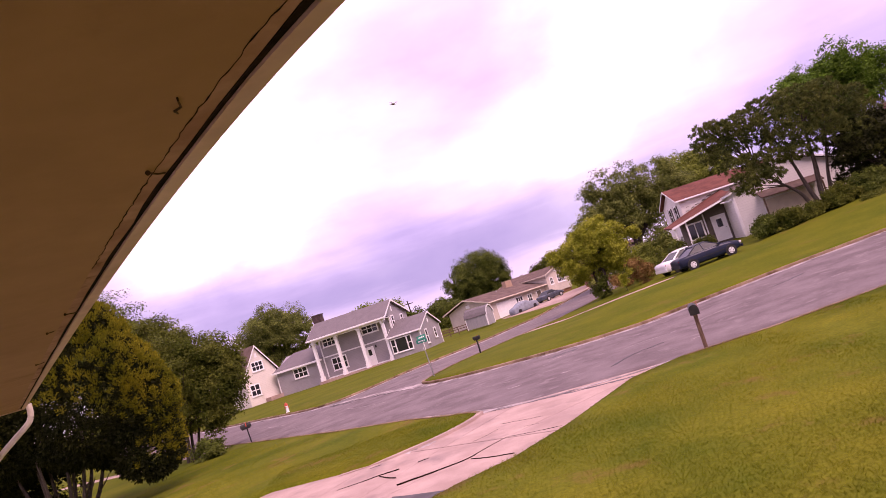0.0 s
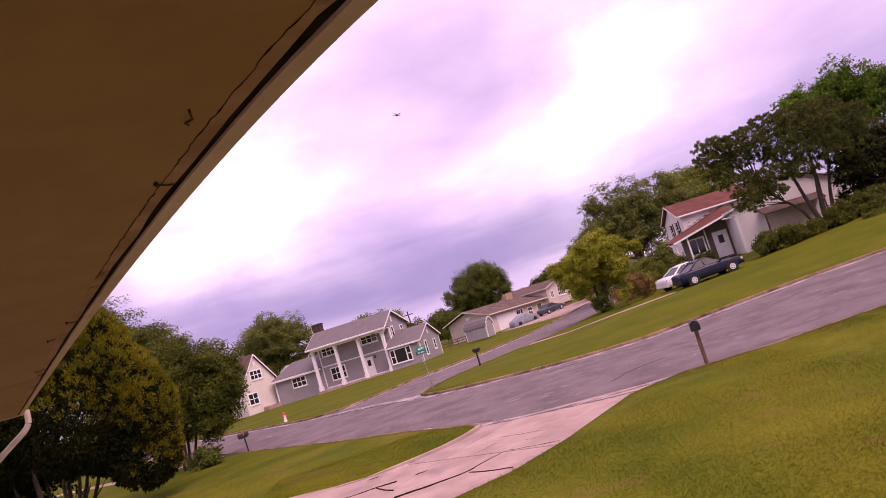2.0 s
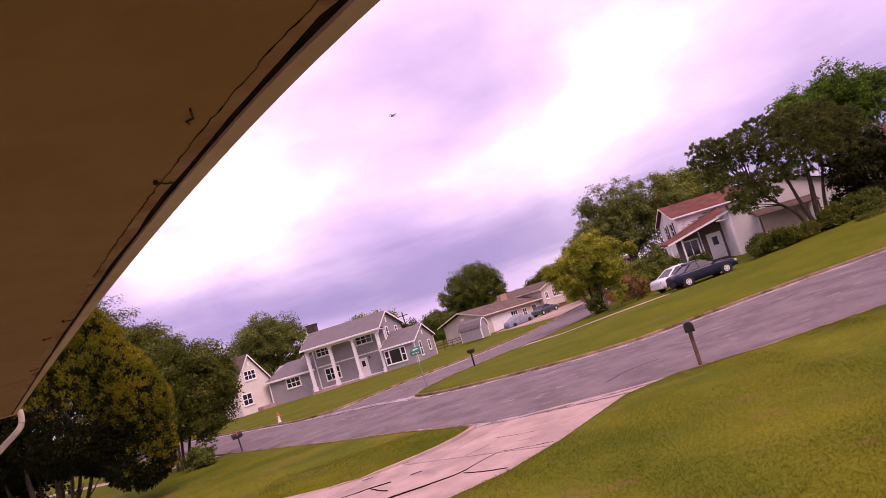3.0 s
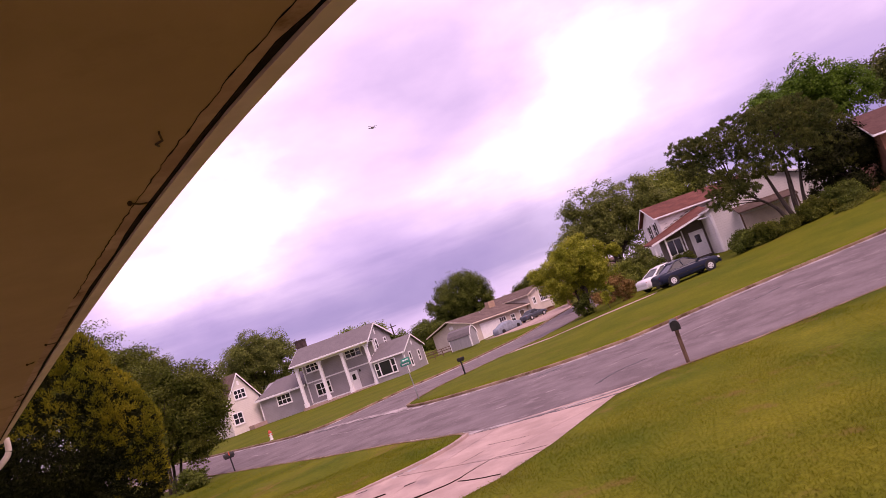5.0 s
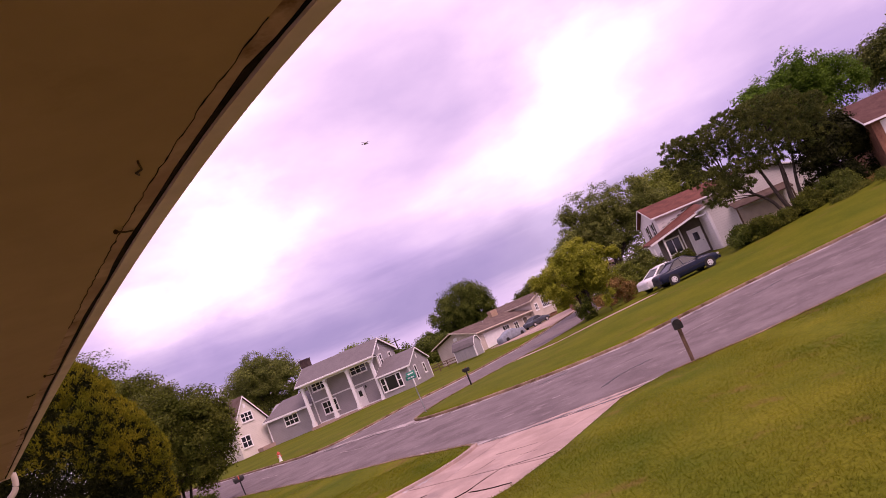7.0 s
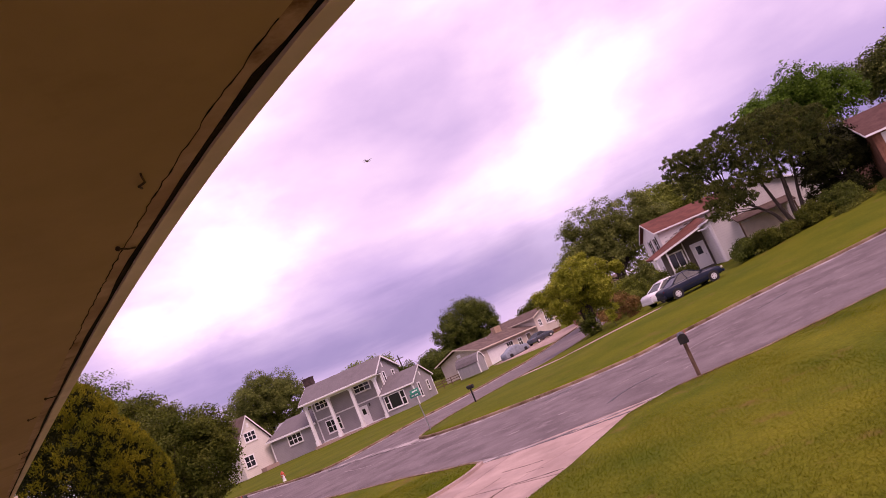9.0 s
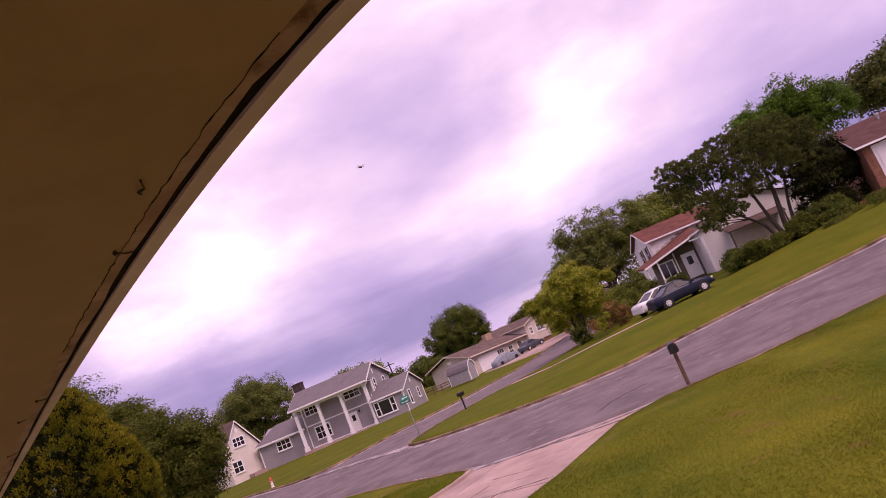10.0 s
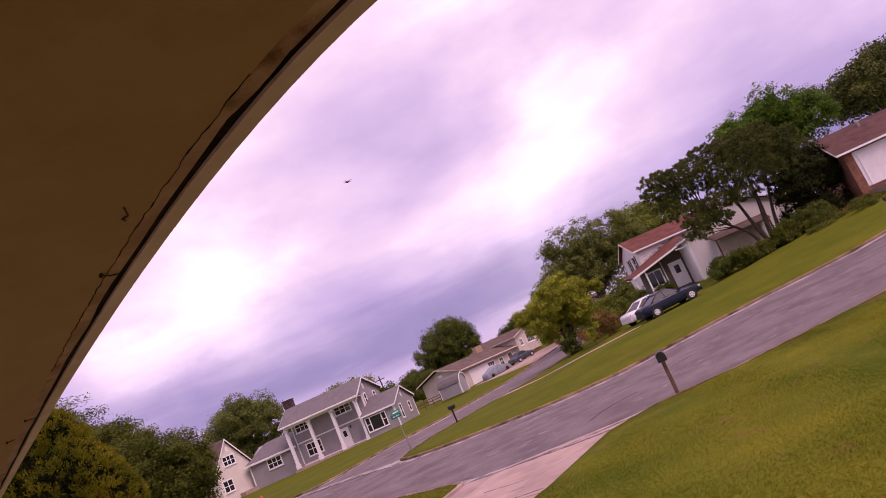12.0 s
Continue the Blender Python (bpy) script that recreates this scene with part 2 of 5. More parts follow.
BLACK = surface("black_painted_metal", (0.012, 0.012, 0.012), (0.03, 0.028, 0.026), 6, 0.5, 0.1, 40, metal=0.2)
POSTWOOD = surface("weathered_post_wood", (0.08, 0.048, 0.03), (0.18, 0.11, 0.07), 6, 0.9, 0.4, 40, axis=(4, 4, 0.6), grain=(0.74, 1.15))
STEEL = surface("galvanised_steel", (0.28, 0.29, 0.29), (0.42, 0.43, 0.43), 6, 0.45, 0.1, 40, metal=0.7)
SIGNGREEN = surface("green_sign_sheet", (0.0, 0.21, 0.155), (0.01, 0.27, 0.20), 3, 0.4, 0.02, 20)
SIGNWHITE = surface("white_sign_film", (0.7, 0.72, 0.7), (0.8, 0.8, 0.8), 3, 0.4, 0.02, 20)
NAVY = surface("dark_blue_car_paint", (0.006, 0.010, 0.028), (0.010, 0.016, 0.040), 1.5, 0.3, 0.02, 30, gloss=0.3)
WHITECAR = surface("white_car_paint", (0.68, 0.68, 0.69), (0.74, 0.74, 0.75), 1.5, 0.25, 0.02, 30)
GREYCAR = surface("blue_grey_car_paint", (0.05, 0.06, 0.08), (0.08, 0.095, 0.12), 1.5, 0.25, 0.02, 30)
COVER = surface("grey_blue_car_cover", (0.18, 0.21, 0.25), (0.27, 0.31, 0.36), 2.0, 0.8, 0.6, 7)
TYRE = surface("tyre_rubber", (0.012, 0.012, 0.012), (0.025, 0.024, 0.023), 8, 0.9, 0.2, 40)
RIM = surface("silver_wheel", (0.62, 0.62, 0.63), (0.75, 0.75, 0.76), 6, 0.35, 0.05, 40, metal=0.3)
REDLENS = surface("red_tail_lamp", (0.25, 0.01, 0.01), (0.35, 0.02, 0.015), 6, 0.2, 0.02, 40)
CLEARLENS = surface("clear_lamp_lens", (0.5, 0.5, 0.5), (0.65, 0.65, 0.62), 6, 0.15, 0.02, 40)
HYDRED = surface("red_hydrant_paint", (0.42, 0.05, 0.02), (0.55, 0.10, 0.05), 6, 0.5, 0.1, 40)
SHEDSIDE = surface("grey_shed_panel", (0.29, 0.285, 0.30), (0.36, 0.35, 0.37), 1.5, 0.7, 0.15, 20, axis=(6, 6, 0.4))
GARAGEDOOR = surface("off_white_door", (0.74, 0.74, 0.74), (0.82, 0.82, 0.82), 1.5, 0.6, 0.1, 20)
DRONEGREY = surface("pale_grey_plastic", (0.20, 0.19, 0.20), (0.3, 0.29, 0.3), 6, 0.5, 0.05, 40)

# ---- mesh helpers ----
def part(name, bm, material, parent=None, label=""):
    """Links a bmesh as one mesh object under a thing or a part."""
    me = bpy.data.meshes.new(name)
    bmesh.ops.recalc_face_normals(bm, faces=bm.faces)
    bm.to_mesh(me)
    bm.free()
    me.materials.append(material)
    ob = new(name, me)
    ob.parent = parent
    return tagged(ob, label)


def thing(name, m, label, category, group="", kind=""):
    ob = new(name)
    ob.empty_display_size = 0.2
    ob.matrix_world = m
    return tagged(ob, label, category, group, kind)


def box(bm, x0, x1, y0, y1, z0, z1, bevel=0.0):
    vs = [bm.verts.new(p) for p in ((x0, y0, z0), (x1, y0, z0), (x1, y1, z0), (x0, y1, z0), (x0, y0, z1), (x1, y0, z1), (x1, y1, z1), (x0, y1, z1))]
    fs = [bm.faces.new([vs[i] for i in q]) for q in ((0, 3, 2, 1), (4, 5, 6, 7), (0, 1, 5, 4), (1, 2, 6, 5), (2, 3, 7, 6), (3, 0, 4, 7))]
    if bevel:
        bmesh.ops.bevel(bm, geom=list({e for f in fs for e in f.edges}), offset=bevel, segments=2, affect="EDGES", profile=0.5)
    return bm


def boxed(*a, **k):
    return box(bmesh.new(), *a, **k)


def prism(bm, loop, offset):
    """A closed loop of points, swept by the offset."""
    a = [bm.verts.new(p) for p in loop]
    b = [bm.verts.new(Vector(p) + Vector(offset)) for p in loop]
    bm.faces.new(a)
    bm.faces.new(b[::-1])
    n = len(loop)
    for i in range(n):
        bm.faces.new((a[i], b[i], b[(i + 1) % n], a[(i + 1) % n]))
    return bm


def tube(bm, points, radii, sides=8, caps=True):
    """A tapered tube along points."""
    rings = []
    pts = [Vector(p) for p in points]
    for i, p in enumerate(pts):
        way = (pts[min(i + 1, len(pts) - 1)] - pts[max(i - 1, 0)]).normalized()
        side = way.cross(Vector((0.31, 0.17, 1)) if abs(way.z) < 0.95 else Vector((1, 0.2, 0))).normalized()
        up = side.cross(way)
        r = radii[i] if hasattr(radii, "__len__") else radii
        rings.append([bm.verts.new(p + r * (math.cos(2 * math.pi * k / sides) * side + math.sin(2 * math.pi * k / sides) * up)) for k in range(sides)])
    for a, b in zip(rings, rings[1:]):
        for k in range(sides):
            bm.faces.new((a[k], a[(k + 1) % sides], b[(k + 1) % sides], b[k]))
    if caps:
        bm.faces.new(rings[0][::-1])
        bm.faces.new(rings[-1])
    return bm


def loft(bm, rings):
    """Closed rings of points, joined one to the next and capped."""
    vs = [[bm.verts.new(p) for p in r] for r in rings]
    n = len(vs[0])
    for a, b in zip(vs, vs[1:]):
        for k in range(n):
            bm.faces.new((a[k], a[(k + 1) % n], b[(k + 1) % n], b[k]))
    bm.faces.new(vs[0][::-1])
    bm.faces.new(vs[-1])
    return bm


def smooth(ob):
    ob.data.polygons.foreach_set("use_smooth", [True] * len(ob.data.polygons))
    return ob


def step(a, b, x):
    t = min(1.0, max(0.0, (x - a) / (b - a)))
    return t * t * (3 - 2 * t)


def ground_z(x, y):
    """The lie of the land: level in the middle, rising to the east, falling a little to the west, with a bank across the street."""
    z = 0.055 * min(52, max(0, x - 8)) + 0.05 * min(40, max(0, x - 20)) - 0.03 * min(18, max(0, -2 - x))
    edge = 0.5 * (y - 36) - 2 if y > 36 else -2
    z -= 0.15 * step(60, 80, y) * (1 - step(0, 14, x))
    return z - 0.1 + 0.45 * step(0, 14, x - edge) * step(30.5, 40, y)


def spline(points, per=8):
    """A smooth line through points (Catmull-Rom)."""
    p = [Vector(q) for q in points]
    p = [2 * p[0] - p[1]] + p + [2 * p[-1] - p[-2]]
    out = []
    for i in range(1, len(p) - 2):
        for k in range(per):
            t = k / per
            out.append(0.5 * (2 * p[i] + (p[i + 1] - p[i - 1]) * t + (2 * p[i - 1] - 5 * p[i] + 4 * p[i + 1] - p[i + 2]) * t * t
                              + (3 * p[i] - p[i - 1] - 3 * p[i + 1] + p[i + 2]) * t ** 3))
    out.append(p[-2])
    return out


def inside(poly, pts):
    """Which of pts lie in the outline poly."""
    q = np.array([(v[0], v[1]) for v in poly])
    x, y = pts[:, 0], pts[:, 1]
    hit = np.zeros(len(pts), bool)
    for (x0, y0), (x1, y1) in zip(q, np.roll(q, -1, 0)):
        if y0 == y1:
            continue
        hit ^= ((y0 > y) != (y1 > y)) & (x < (x1 - x0) * (y - y0) / (y1 - y0) + x0)
    return hit


def quads(name, verts, material, parent=None, label=""):
    """One mesh of separate four-cornered pieces, from an array (n, 4, 3)."""
    n = len(verts)
    me = bpy.data.meshes.new(name)
    me.vertices.add(4 * n)
    me.vertices.foreach_set("co", np.asarray(verts, np.float32).ravel())
    me.loops.add(4 * n)
    me.loops.foreach_set("vertex_index", np.arange(4 * n, dtype=np.int32))
    me.polygons.add(n)
    me.polygons.foreach_set("loop_start", np.arange(0, 4 * n, 4, dtype=np.int32))
    me.update(calc_edges=True)
    me.validate()
    me.materials.append(material)
    ob = new(name, me)
    ob.parent = parent
    return tagged(ob, label)


# ---- the ground, the streets and the drives ----
from mathutils.geometry import delaunay_2d_cdt

near_east = spline([(120, 13), (70, 15.2), (40, 16.6), (24, 17.3), (15, 17.75), (10.9, 17.95), (8.6, 18.2), (6.9, 18.2), (5.5, 18.15)], 5)
near_west = spline([(0.15, 19.6), (0.0, 20.0), (-0.3, 20.45), (-0.85, 21.1), (-2.45, 23.4), (-4.85, 26.6), (-8.2, 31.5), (-11.3, 36.0), (-15.3, 42), (-26, 57.5), (-60, 105), (-100, 160)], 6)
far_west = spline([(-112, 168), (-72, 122), (-40, 86), (-23.3, 64.5), (-15.3, 53.2), (-11.2, 47.0), (-9.2, 44.8), (-7.6, 44.6), (-5.8, 46.3), (-3.8, 49.0), (-1.7, 51.2), (0.6, 54.2), (3.3, 58.8), (6.7, 65.5), (10.5, 72.6), (15.4, 82.5), (24, 99), (45, 132), (72, 172)], 6)
far_east = spline([(81, 166), (52, 126), (31, 94), (21.5, 76), (15.2, 63.5), (11.5, 57.5), (8.0, 53.2), (4.8, 48.8), (2.2, 45.0), (-0.3, 41.0), (-1.8, 37.2), (-2.1, 35.4), (-1.2, 33.6), (0.9, 31.9), (4.5, 30.2), (7.0, 30.0), (9.7, 30.2), (12.4, 30.4), (15, 30.5), (19.3, 30.2), (28, 29.6), (44, 28.4), (75, 26), (124, 22.5)], 6)
drive_line = [(5.5, 18.15), (3.85, 17.25), (1.7, 14.35), (0.42, 13.1), (-0.68, 12.4), (-3.2, 10.4), (-5.6, 8.9), (-10.5, 16.2), (-5.6, 18.55), (-2.85, 17.2), (-0.85, 17.95), (-0.1, 18.95), (0.15, 19.6)]
street = [Vector(v[:2]) for v in near_east + near_west + far_west + far_east]
drive = [Vector(v) for v in drive_line]
east_drive = [Vector(v) for v in [(5.0, 49.1), (4.25, 47.95), (7.5, 47.4), (10.8, 45.4), (14.0, 43.0), (14.8, 44.3), (11.5, 46.8), (8.1, 48.75), (5.5, 49.8)]]
west_walk = [Vector(v) for v in [(-13.4, 38.6), (-14.2, 39.7), (-19.5, 43.6), (-28.5, 49.6), (-29.1, 48.8), (-20.2, 42.6), (-14.8, 38.7), (-12.6, 37.3)]]
ranch_drive = [Vector(v) for v in [(13.4, 78.6), (10.0, 86.5), (7.4, 95.5), (7.2, 99.5), (11.5, 103), (19.8, 108.3), (22.0, 103), (19.6, 91.0)]]
AREAS = {"street": street, "drive": drive, "east": east_drive, "walk": west_walk, "ranch": ranch_drive}


def lay_ground():
    pts, edges = [], []
    for poly in AREAS.values():
        k = len(pts)
        pts += [Vector((v[0], v[1])) for v in poly]
        edges += [(k + i, k + (i + 1) % len(poly)) for i in range(len(poly))]
    for x in np.arange(-44, 52, 1.5):
        for y in np.arange(-3, 70, 1.5):
            pts.append(Vector((x + 0.2 * math.sin(7 * y), y + 0.2 * math.sin(5 * x))))
    for x in np.arange(-160, 200, 9):
        for y in np.arange(-60, 240, 9):
            if not (-46 < x < 54 and -5 < y < 72):
                pts.append(Vector((x + 1.5 * math.sin(y), y + 1.5 * math.sin(2 * x))))
    for r in (300, 500, 900, 1800, 3500):
        for k in range(28):
            pts.append(Vector((r * math.cos(k * math.tau / 28 + r), 60 + r * math.sin(k * math.tau / 28 + r))))
    vs, _, faces, *_ = delaunay_2d_cdt(pts, edges, [], 0, 1e-4)
    xy = np.array([(v.x, v.y) for v in vs])
    centre = np.array([xy[list(f)].mean(0) for f in faces])
    owner = np.full(len(faces), "lawn", dtype=object)
    for name, poly in AREAS.items():
        owner[inside(poly, centre)] = name
    rise = {"lawn": 0.11, "street": 0.0, "drive": 0.05, "east": 0.09, "walk": 0.10, "ranch": 0.09}
    made = {}
    for name in rise:
        use = [f for f, o in zip(faces, owner) if o == name]
        ids = sorted({i for f in use for i in f})
        index = {i: k for k, i in enumerate(ids)}
        co = [(xy[i][0], xy[i][1], ground_z(*xy[i]) + rise[name] + (0.03 * noise.noise((xy[i][0] * 0.5, xy[i][1] * 0.5, 0)) if name == "lawn" else 0)) for i in ids]
        tri = [[index[i] for i in f] for f in use]
        # a skirt below every open edge
        count = {}
        for f in tri:
            for a, b in zip(f, f[1:] + f[:1]):
                count[(a, b)] = 1
        rim = [(a, b) for a, b in count if (b, a) not in count]
        low = {}
        for e in rim:
            for i in e:
                if i not in low:
                    low[i] = len(co)
                    co.append((co[i][0], co[i][1], co[i][2] - 0.3))
        tri += [[b, a, low[a], low[b]] for a, b in rim]
        me = bpy.data.meshes.new(name)
        me.from_pydata(co, [], tri)
        made[name] = me
    return made


SHEETS = lay_ground()
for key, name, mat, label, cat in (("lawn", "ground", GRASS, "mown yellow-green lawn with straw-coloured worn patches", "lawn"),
                                   ("street", "road", ASPHALT, "worn grey asphalt street with pale patches and cracks", "road"),
                                   ("east", "drive_strip", CONCRETE, "narrow pale concrete drive up the grass bank", "driveway"),
                                   ("walk", "pavement", CONCRETE, "narrow pale concrete walk across the lawn", "walkway"),
                                   ("ranch", "pavement", CONCRETE, "pale concrete drive before the ranch house", "driveway")):
    SHEETS[key].materials.append(mat)
    smooth(tagged(new(name, SHEETS[key]), label, cat, kind="structure"))


def kerb(line, name, side):
    """A raised kerb with a flat gutter pan along a line; side: +1 if the street lies to its left."""
    for which, mat, profile, label in (("kerb", KERB, [(-0.15, -0.2), (-0.15, 0.125), (-0.02, 0.125), (0.02, 0.10), (0.04, -0.2)], "stained tan concrete kerb along the street"),
                                       ("gutter_pan", GUTTER, [(0.03, -0.2), (0.03, 0.012), (0.5, 0.006), (0.5, -0.2)], "dirty concrete gutter pan beside the kerb")):
        bm = bmesh.new()
        rings = []
        for i, p in enumerate(line):
            w = (line[min(i + 1, len(line) - 1)] - line[max(i - 1, 0)]).normalized()
            n = Vector((-w.y, w.x)) * side
            rings.append([(p.x + n.x * a, p.y + n.y * a, ground_z(p.x, p.y) + b) for a, b in profile])
        loft(bm, rings)
        tagged(part(which, bm, mat), label, which.replace("_", " "), kind="structure")


for line, side in ((near_east, -1), (near_west, -1), (far_west, -1), (far_east, -1)):
    kerb([Vector((p[0], p[1])) for p in line], "kerb", side)

# the drive by the camera: slabs with open joints
def lay_drive():
    base = SHEETS["drive"]
    base.materials.append(TARPATCH)
    for v in base.vertices:
        v.co.z -= 0.03
    bed = tagged(new("driveway", base), "pale pinkish concrete driveway of cracked slabs", "driveway", kind="structure")
    bm = bmesh.new()
    bm.faces.new([bm.verts.new((v.x, v.y, 0)) for v in drive])
    for co, no in (((2.4, 16.6, 0), (0.55, -0.83, 0)), ((-3.4, 13.2, 0), (0.8, -0.6, 0)),
                   ((-5.6, 13.0, 0), (0.83, -0.55, 0)), ((-0.4, 16.0, 0), (0.66, 0.75, 0)), ((3.6, 18.3, 0), (0.3, 0.95, 0))):
        bmesh.ops.bisect_plane(bm, geom=bm.verts[:] + bm.edges[:] + bm.faces[:], plane_co=co, plane_no=no)
    for f in bm.faces[:]:
        c = f.calc_center_median()
        loop = []
        for v in f.verts:
            d = (c - v.co)
            p = v.co + d.normalized() * min(0.022, d.length * 0.2)
            loop.append((p.x, p.y, ground_z(p.x, p.y) + 0.055))
        if f.calc_area() < 0.05:
            continue
        s = prism(bmesh.new(), loop, (0, 0, -0.05))
        part("slab", s, CONCRETE, bed)
    bm.free()


lay_drive()


def drive_mouth():
    """The street's gutter pan carried across the mouth of the drive, and the low kerb that turns in beside it."""
    line = spline([(-0.2, 20.1), (1.4, 19.25), (3.4, 18.55), (5.9, 18.2)], 6)
    for k in range(0, len(line) - 1, 3):
        run = line[k:k + 4]
        rings = []
        for i, p in enumerate(run):
            w = (run[min(i + 1, len(run) - 1)] - run[max(i - 1, 0)]).normalized()
            n = Vector((-w.y, w.x))
            q = p + w * (0.01 if i == 0 else -0.01 if i == len(run) - 1 else 0)
            rings.append([(q.x + n.x * a, q.y + n.y * a, ground_z(q.x, q.y) + b) for a, b in ((-0.28, -0.2), (-0.28, 0.066), (0.05, 0.05), (0.34, 0.012), (0.34, -0.2))])
        tagged(part("pavement_apron", loft(bmesh.new(), rings), GUTTER), "pale gutter slab across the drive's mouth", "gutter", kind="structure")
    side = [Vector((p[0], p[1])) for p in spline([(-3.6, 17.35), (-2.4, 17.25), (-1.2, 17.75), (-0.45, 18.45), (0.02, 19.2), (0.14, 19.62)], 5)]
    rings = []
    for i, p in enumerate(side):
        w = (side[min(i + 1, len(side) - 1)] - side[max(i - 1, 0)]).normalized()
        n = Vector((-w.y, w.x))
        h = 0.075 + 0.05 * step(-3.6, -0.4, p.x)
        rings.append([(p.x + n.x * a, p.y + n.y * a, ground_z(p.x, p.y) + b) for a, b in ((-0.05, -0.2), (-0.05, h), (0.10, h), (0.10, -0.2))])
    tagged(part("kerb_return", loft(bmesh.new(), rings), CONCRETE), "low pale kerb turning in beside the drive", "kerb", kind="structure")


drive_mouth()

def drive_cracks():
    """Ragged cracks in the slabs, and the bluish-grey stain by the mouth."""
    for k, (line, width) in enumerate((([(-1.91, 14.16), (-1.2, 14.26), (-0.46, 14.45), (0.05, 14.95), (0.48, 15.32)], 0.022), ([(0.48, 15.32), (1.0, 14.98), (1.62, 14.65)], 0.035), ([(-0.37, 14.33), (0.0, 13.95), (0.47, 13.61)], 0.016),
                                       ([(-0.28, 16.0), (0.1, 16.25), (0.41, 16.58)], 0.016), ([(0.49, 17.09), (1.0, 16.7), (1.46, 16.4)], 0.022), ([(0.94, 15.87), (1.34, 15.62)], 0.014), ([(-1.54, 15.76), (-1.27, 15.79)], 0.022),
                                       ([(-3.4, 15.72), (-2.8, 15.7), (-2.44, 15.73), (-1.96, 15.67)], 0.015), ([(-2.44, 15.71), (-2.2, 15.2), (-1.97, 14.85)], 0.012), ([(-2.78, 16.93), (-2.49, 16.91)], 0.018))):
        flat_mark("drive_crack", line, width, CAULK, "dark ragged crack in the concrete slab", 60 + k, 0.0565, "crack")
    flat_mark("grey_stain", [(-2.0, 17.5), (-1.3, 17.6), (-0.7, 17.35), (-0.1, 16.75), (0.2, 16.5)], 0.42, GUTTER, "bluish-grey stain on the drive", 75, 0.0545, "patch")
    flat_mark("gutter_stain", [(0.5, 19.45), (1.4, 18.95), (2.4, 18.45), (3.4, 17.95), (4.2, 17.7)], 0.10, TARPATCH, "dark damp stain along the gutter slab", 76, 0.0585, "stain")


# pale cross gutter at the mouth of the side street
def cross_gutter():
    line = spline([(-9.2, 44.4), (-6.4, 41.2), (-4.3, 38.4), (-2.9, 36.3), (-2.2, 34.7)], 6)
    bm = bmesh.new()
    rings = []
    for i, p in enumerate(line):
        w = (line[min(i + 1, len(line) - 1)] - line[max(i - 1, 0)]).normalized()
        n = Vector((-w.y, w.x))
        h = 0.42 + 0.3 * noise.noise((i * 0.9, 3, 0))
        rings.append([(p.x + n.x * a, p.y + n.y * a, ground_z(p.x, p.y) + b) for a, b in ((-h, -0.1), (-h, 0.010), (0, 0.004), (h, 0.010), (h, -0.1))])
    loft(bm, rings)
    tagged(part("cross_gutter", bm, GUTTER), "pale stained concrete gutter across the street mouth", "gutter", kind="structure")


cross_gutter()


def flat_mark(name, line, width, mat, label, seed, top=0.006, category="road mark"):
    """A thin, uneven strip that lies on the street."""
    rng = random.Random(seed)
    pts = spline(line, 7)
    bm = bmesh.new()
    rings = []
    for i, p in enumerate(pts):
        w = (pts[min(i + 1, len(pts) - 1)] - pts[max(i - 1, 0)]).normalized()
        n = Vector((-w.y, w.x))
        j = rng.uniform(-0.5, 0.5) * width
        h = width * rng.uniform(0.25, 0.8) * (0.25 if i in (0, len(pts) - 1) else 1)
        rings.append([(p.x + n.x * (a + j), p.y + n.y * (a + j), ground_z(p.x, p.y) + b) for a, b in ((-h, top - 0.036), (-h, top), (h, top), (h, top - 0.036))])
    loft(bm, rings)
    tagged(part(name, bm, mat), label, category, kind="structure")


for k, (line, width) in enumerate((([(5.3, 24.0), (6.2, 24.3), (7.4, 24.4), (8.8, 25.2), (10.4, 25.4)], 0.05), ([(12.3, 23.5), (12.6, 23.3), (13.1, 23.3)], 0.08), ([(3.2, 27.4), (3.8, 27.9), (4.5, 28.0)], 0.09),
                                   ([(0.2, 26.2), (1.5, 25.2), (2.2, 25.0)], 0.05), ([(-0.8, 27.0), (0.2, 26.6)], 0.06), ([(3.0, 23.0), (3.4, 22.9)], 0.1), ([(1.2, 23.4), (1.7, 23.3)], 0.1),
                                   ([(-3.0, 32.0), (-4.9, 34.2), (-6.4, 37.0)], 0.08), ([(-10.6, 40.5), (-12.4, 43.5)], 0.1), ([(6.8, 21.2), (7.2, 21.4)], 0.05), ([(15, 25.8), (17, 25.4), (18, 25.6)], 0.04))):
    flat_mark("road_crack", line, width, SANDCRACK, "pale sand-filled crack in the asphalt", k)
for k, (line, width) in enumerate((([(3.4, 28.6), (4.8, 29.0)], 0.22), ([(4.2, 21.0), (5.4, 22.2), (6.4, 22.6)], 0.10), ([(-5.2, 39.0), (-3.6, 36.9)], 0.35), ([(-8.0, 42.2), (-6.4, 40.2)], 0.25), ([(12.0, 26.4), (13.6, 26.9)], 0.12))):
    flat_mark("tar_patch", line, width, TARPATCH, "dark tar patch on the asphalt", 40 + k)

drive_cracks()

# ---- the camera's own house: wall, soffit and fascia along the eave ----
EAVE_Z = 3.17
HEAD = radians(34)
ALONG, OUT = Vector((-math.sin(HEAD), math.cos(HEAD), 0)), Vector((math.cos(HEAD), math.sin(HEAD), 0))


def bow(s, base, lift=0.0):
    """How far the sagging eave board stands out, s metres along it."""
    q = math.log(max(s, 0.3))
    return base - 0.0395 * q + 0.0255 * q * q + lift


def at(s, d, z):
    return ALONG * s + OUT * d + Vector((0, 0, z))


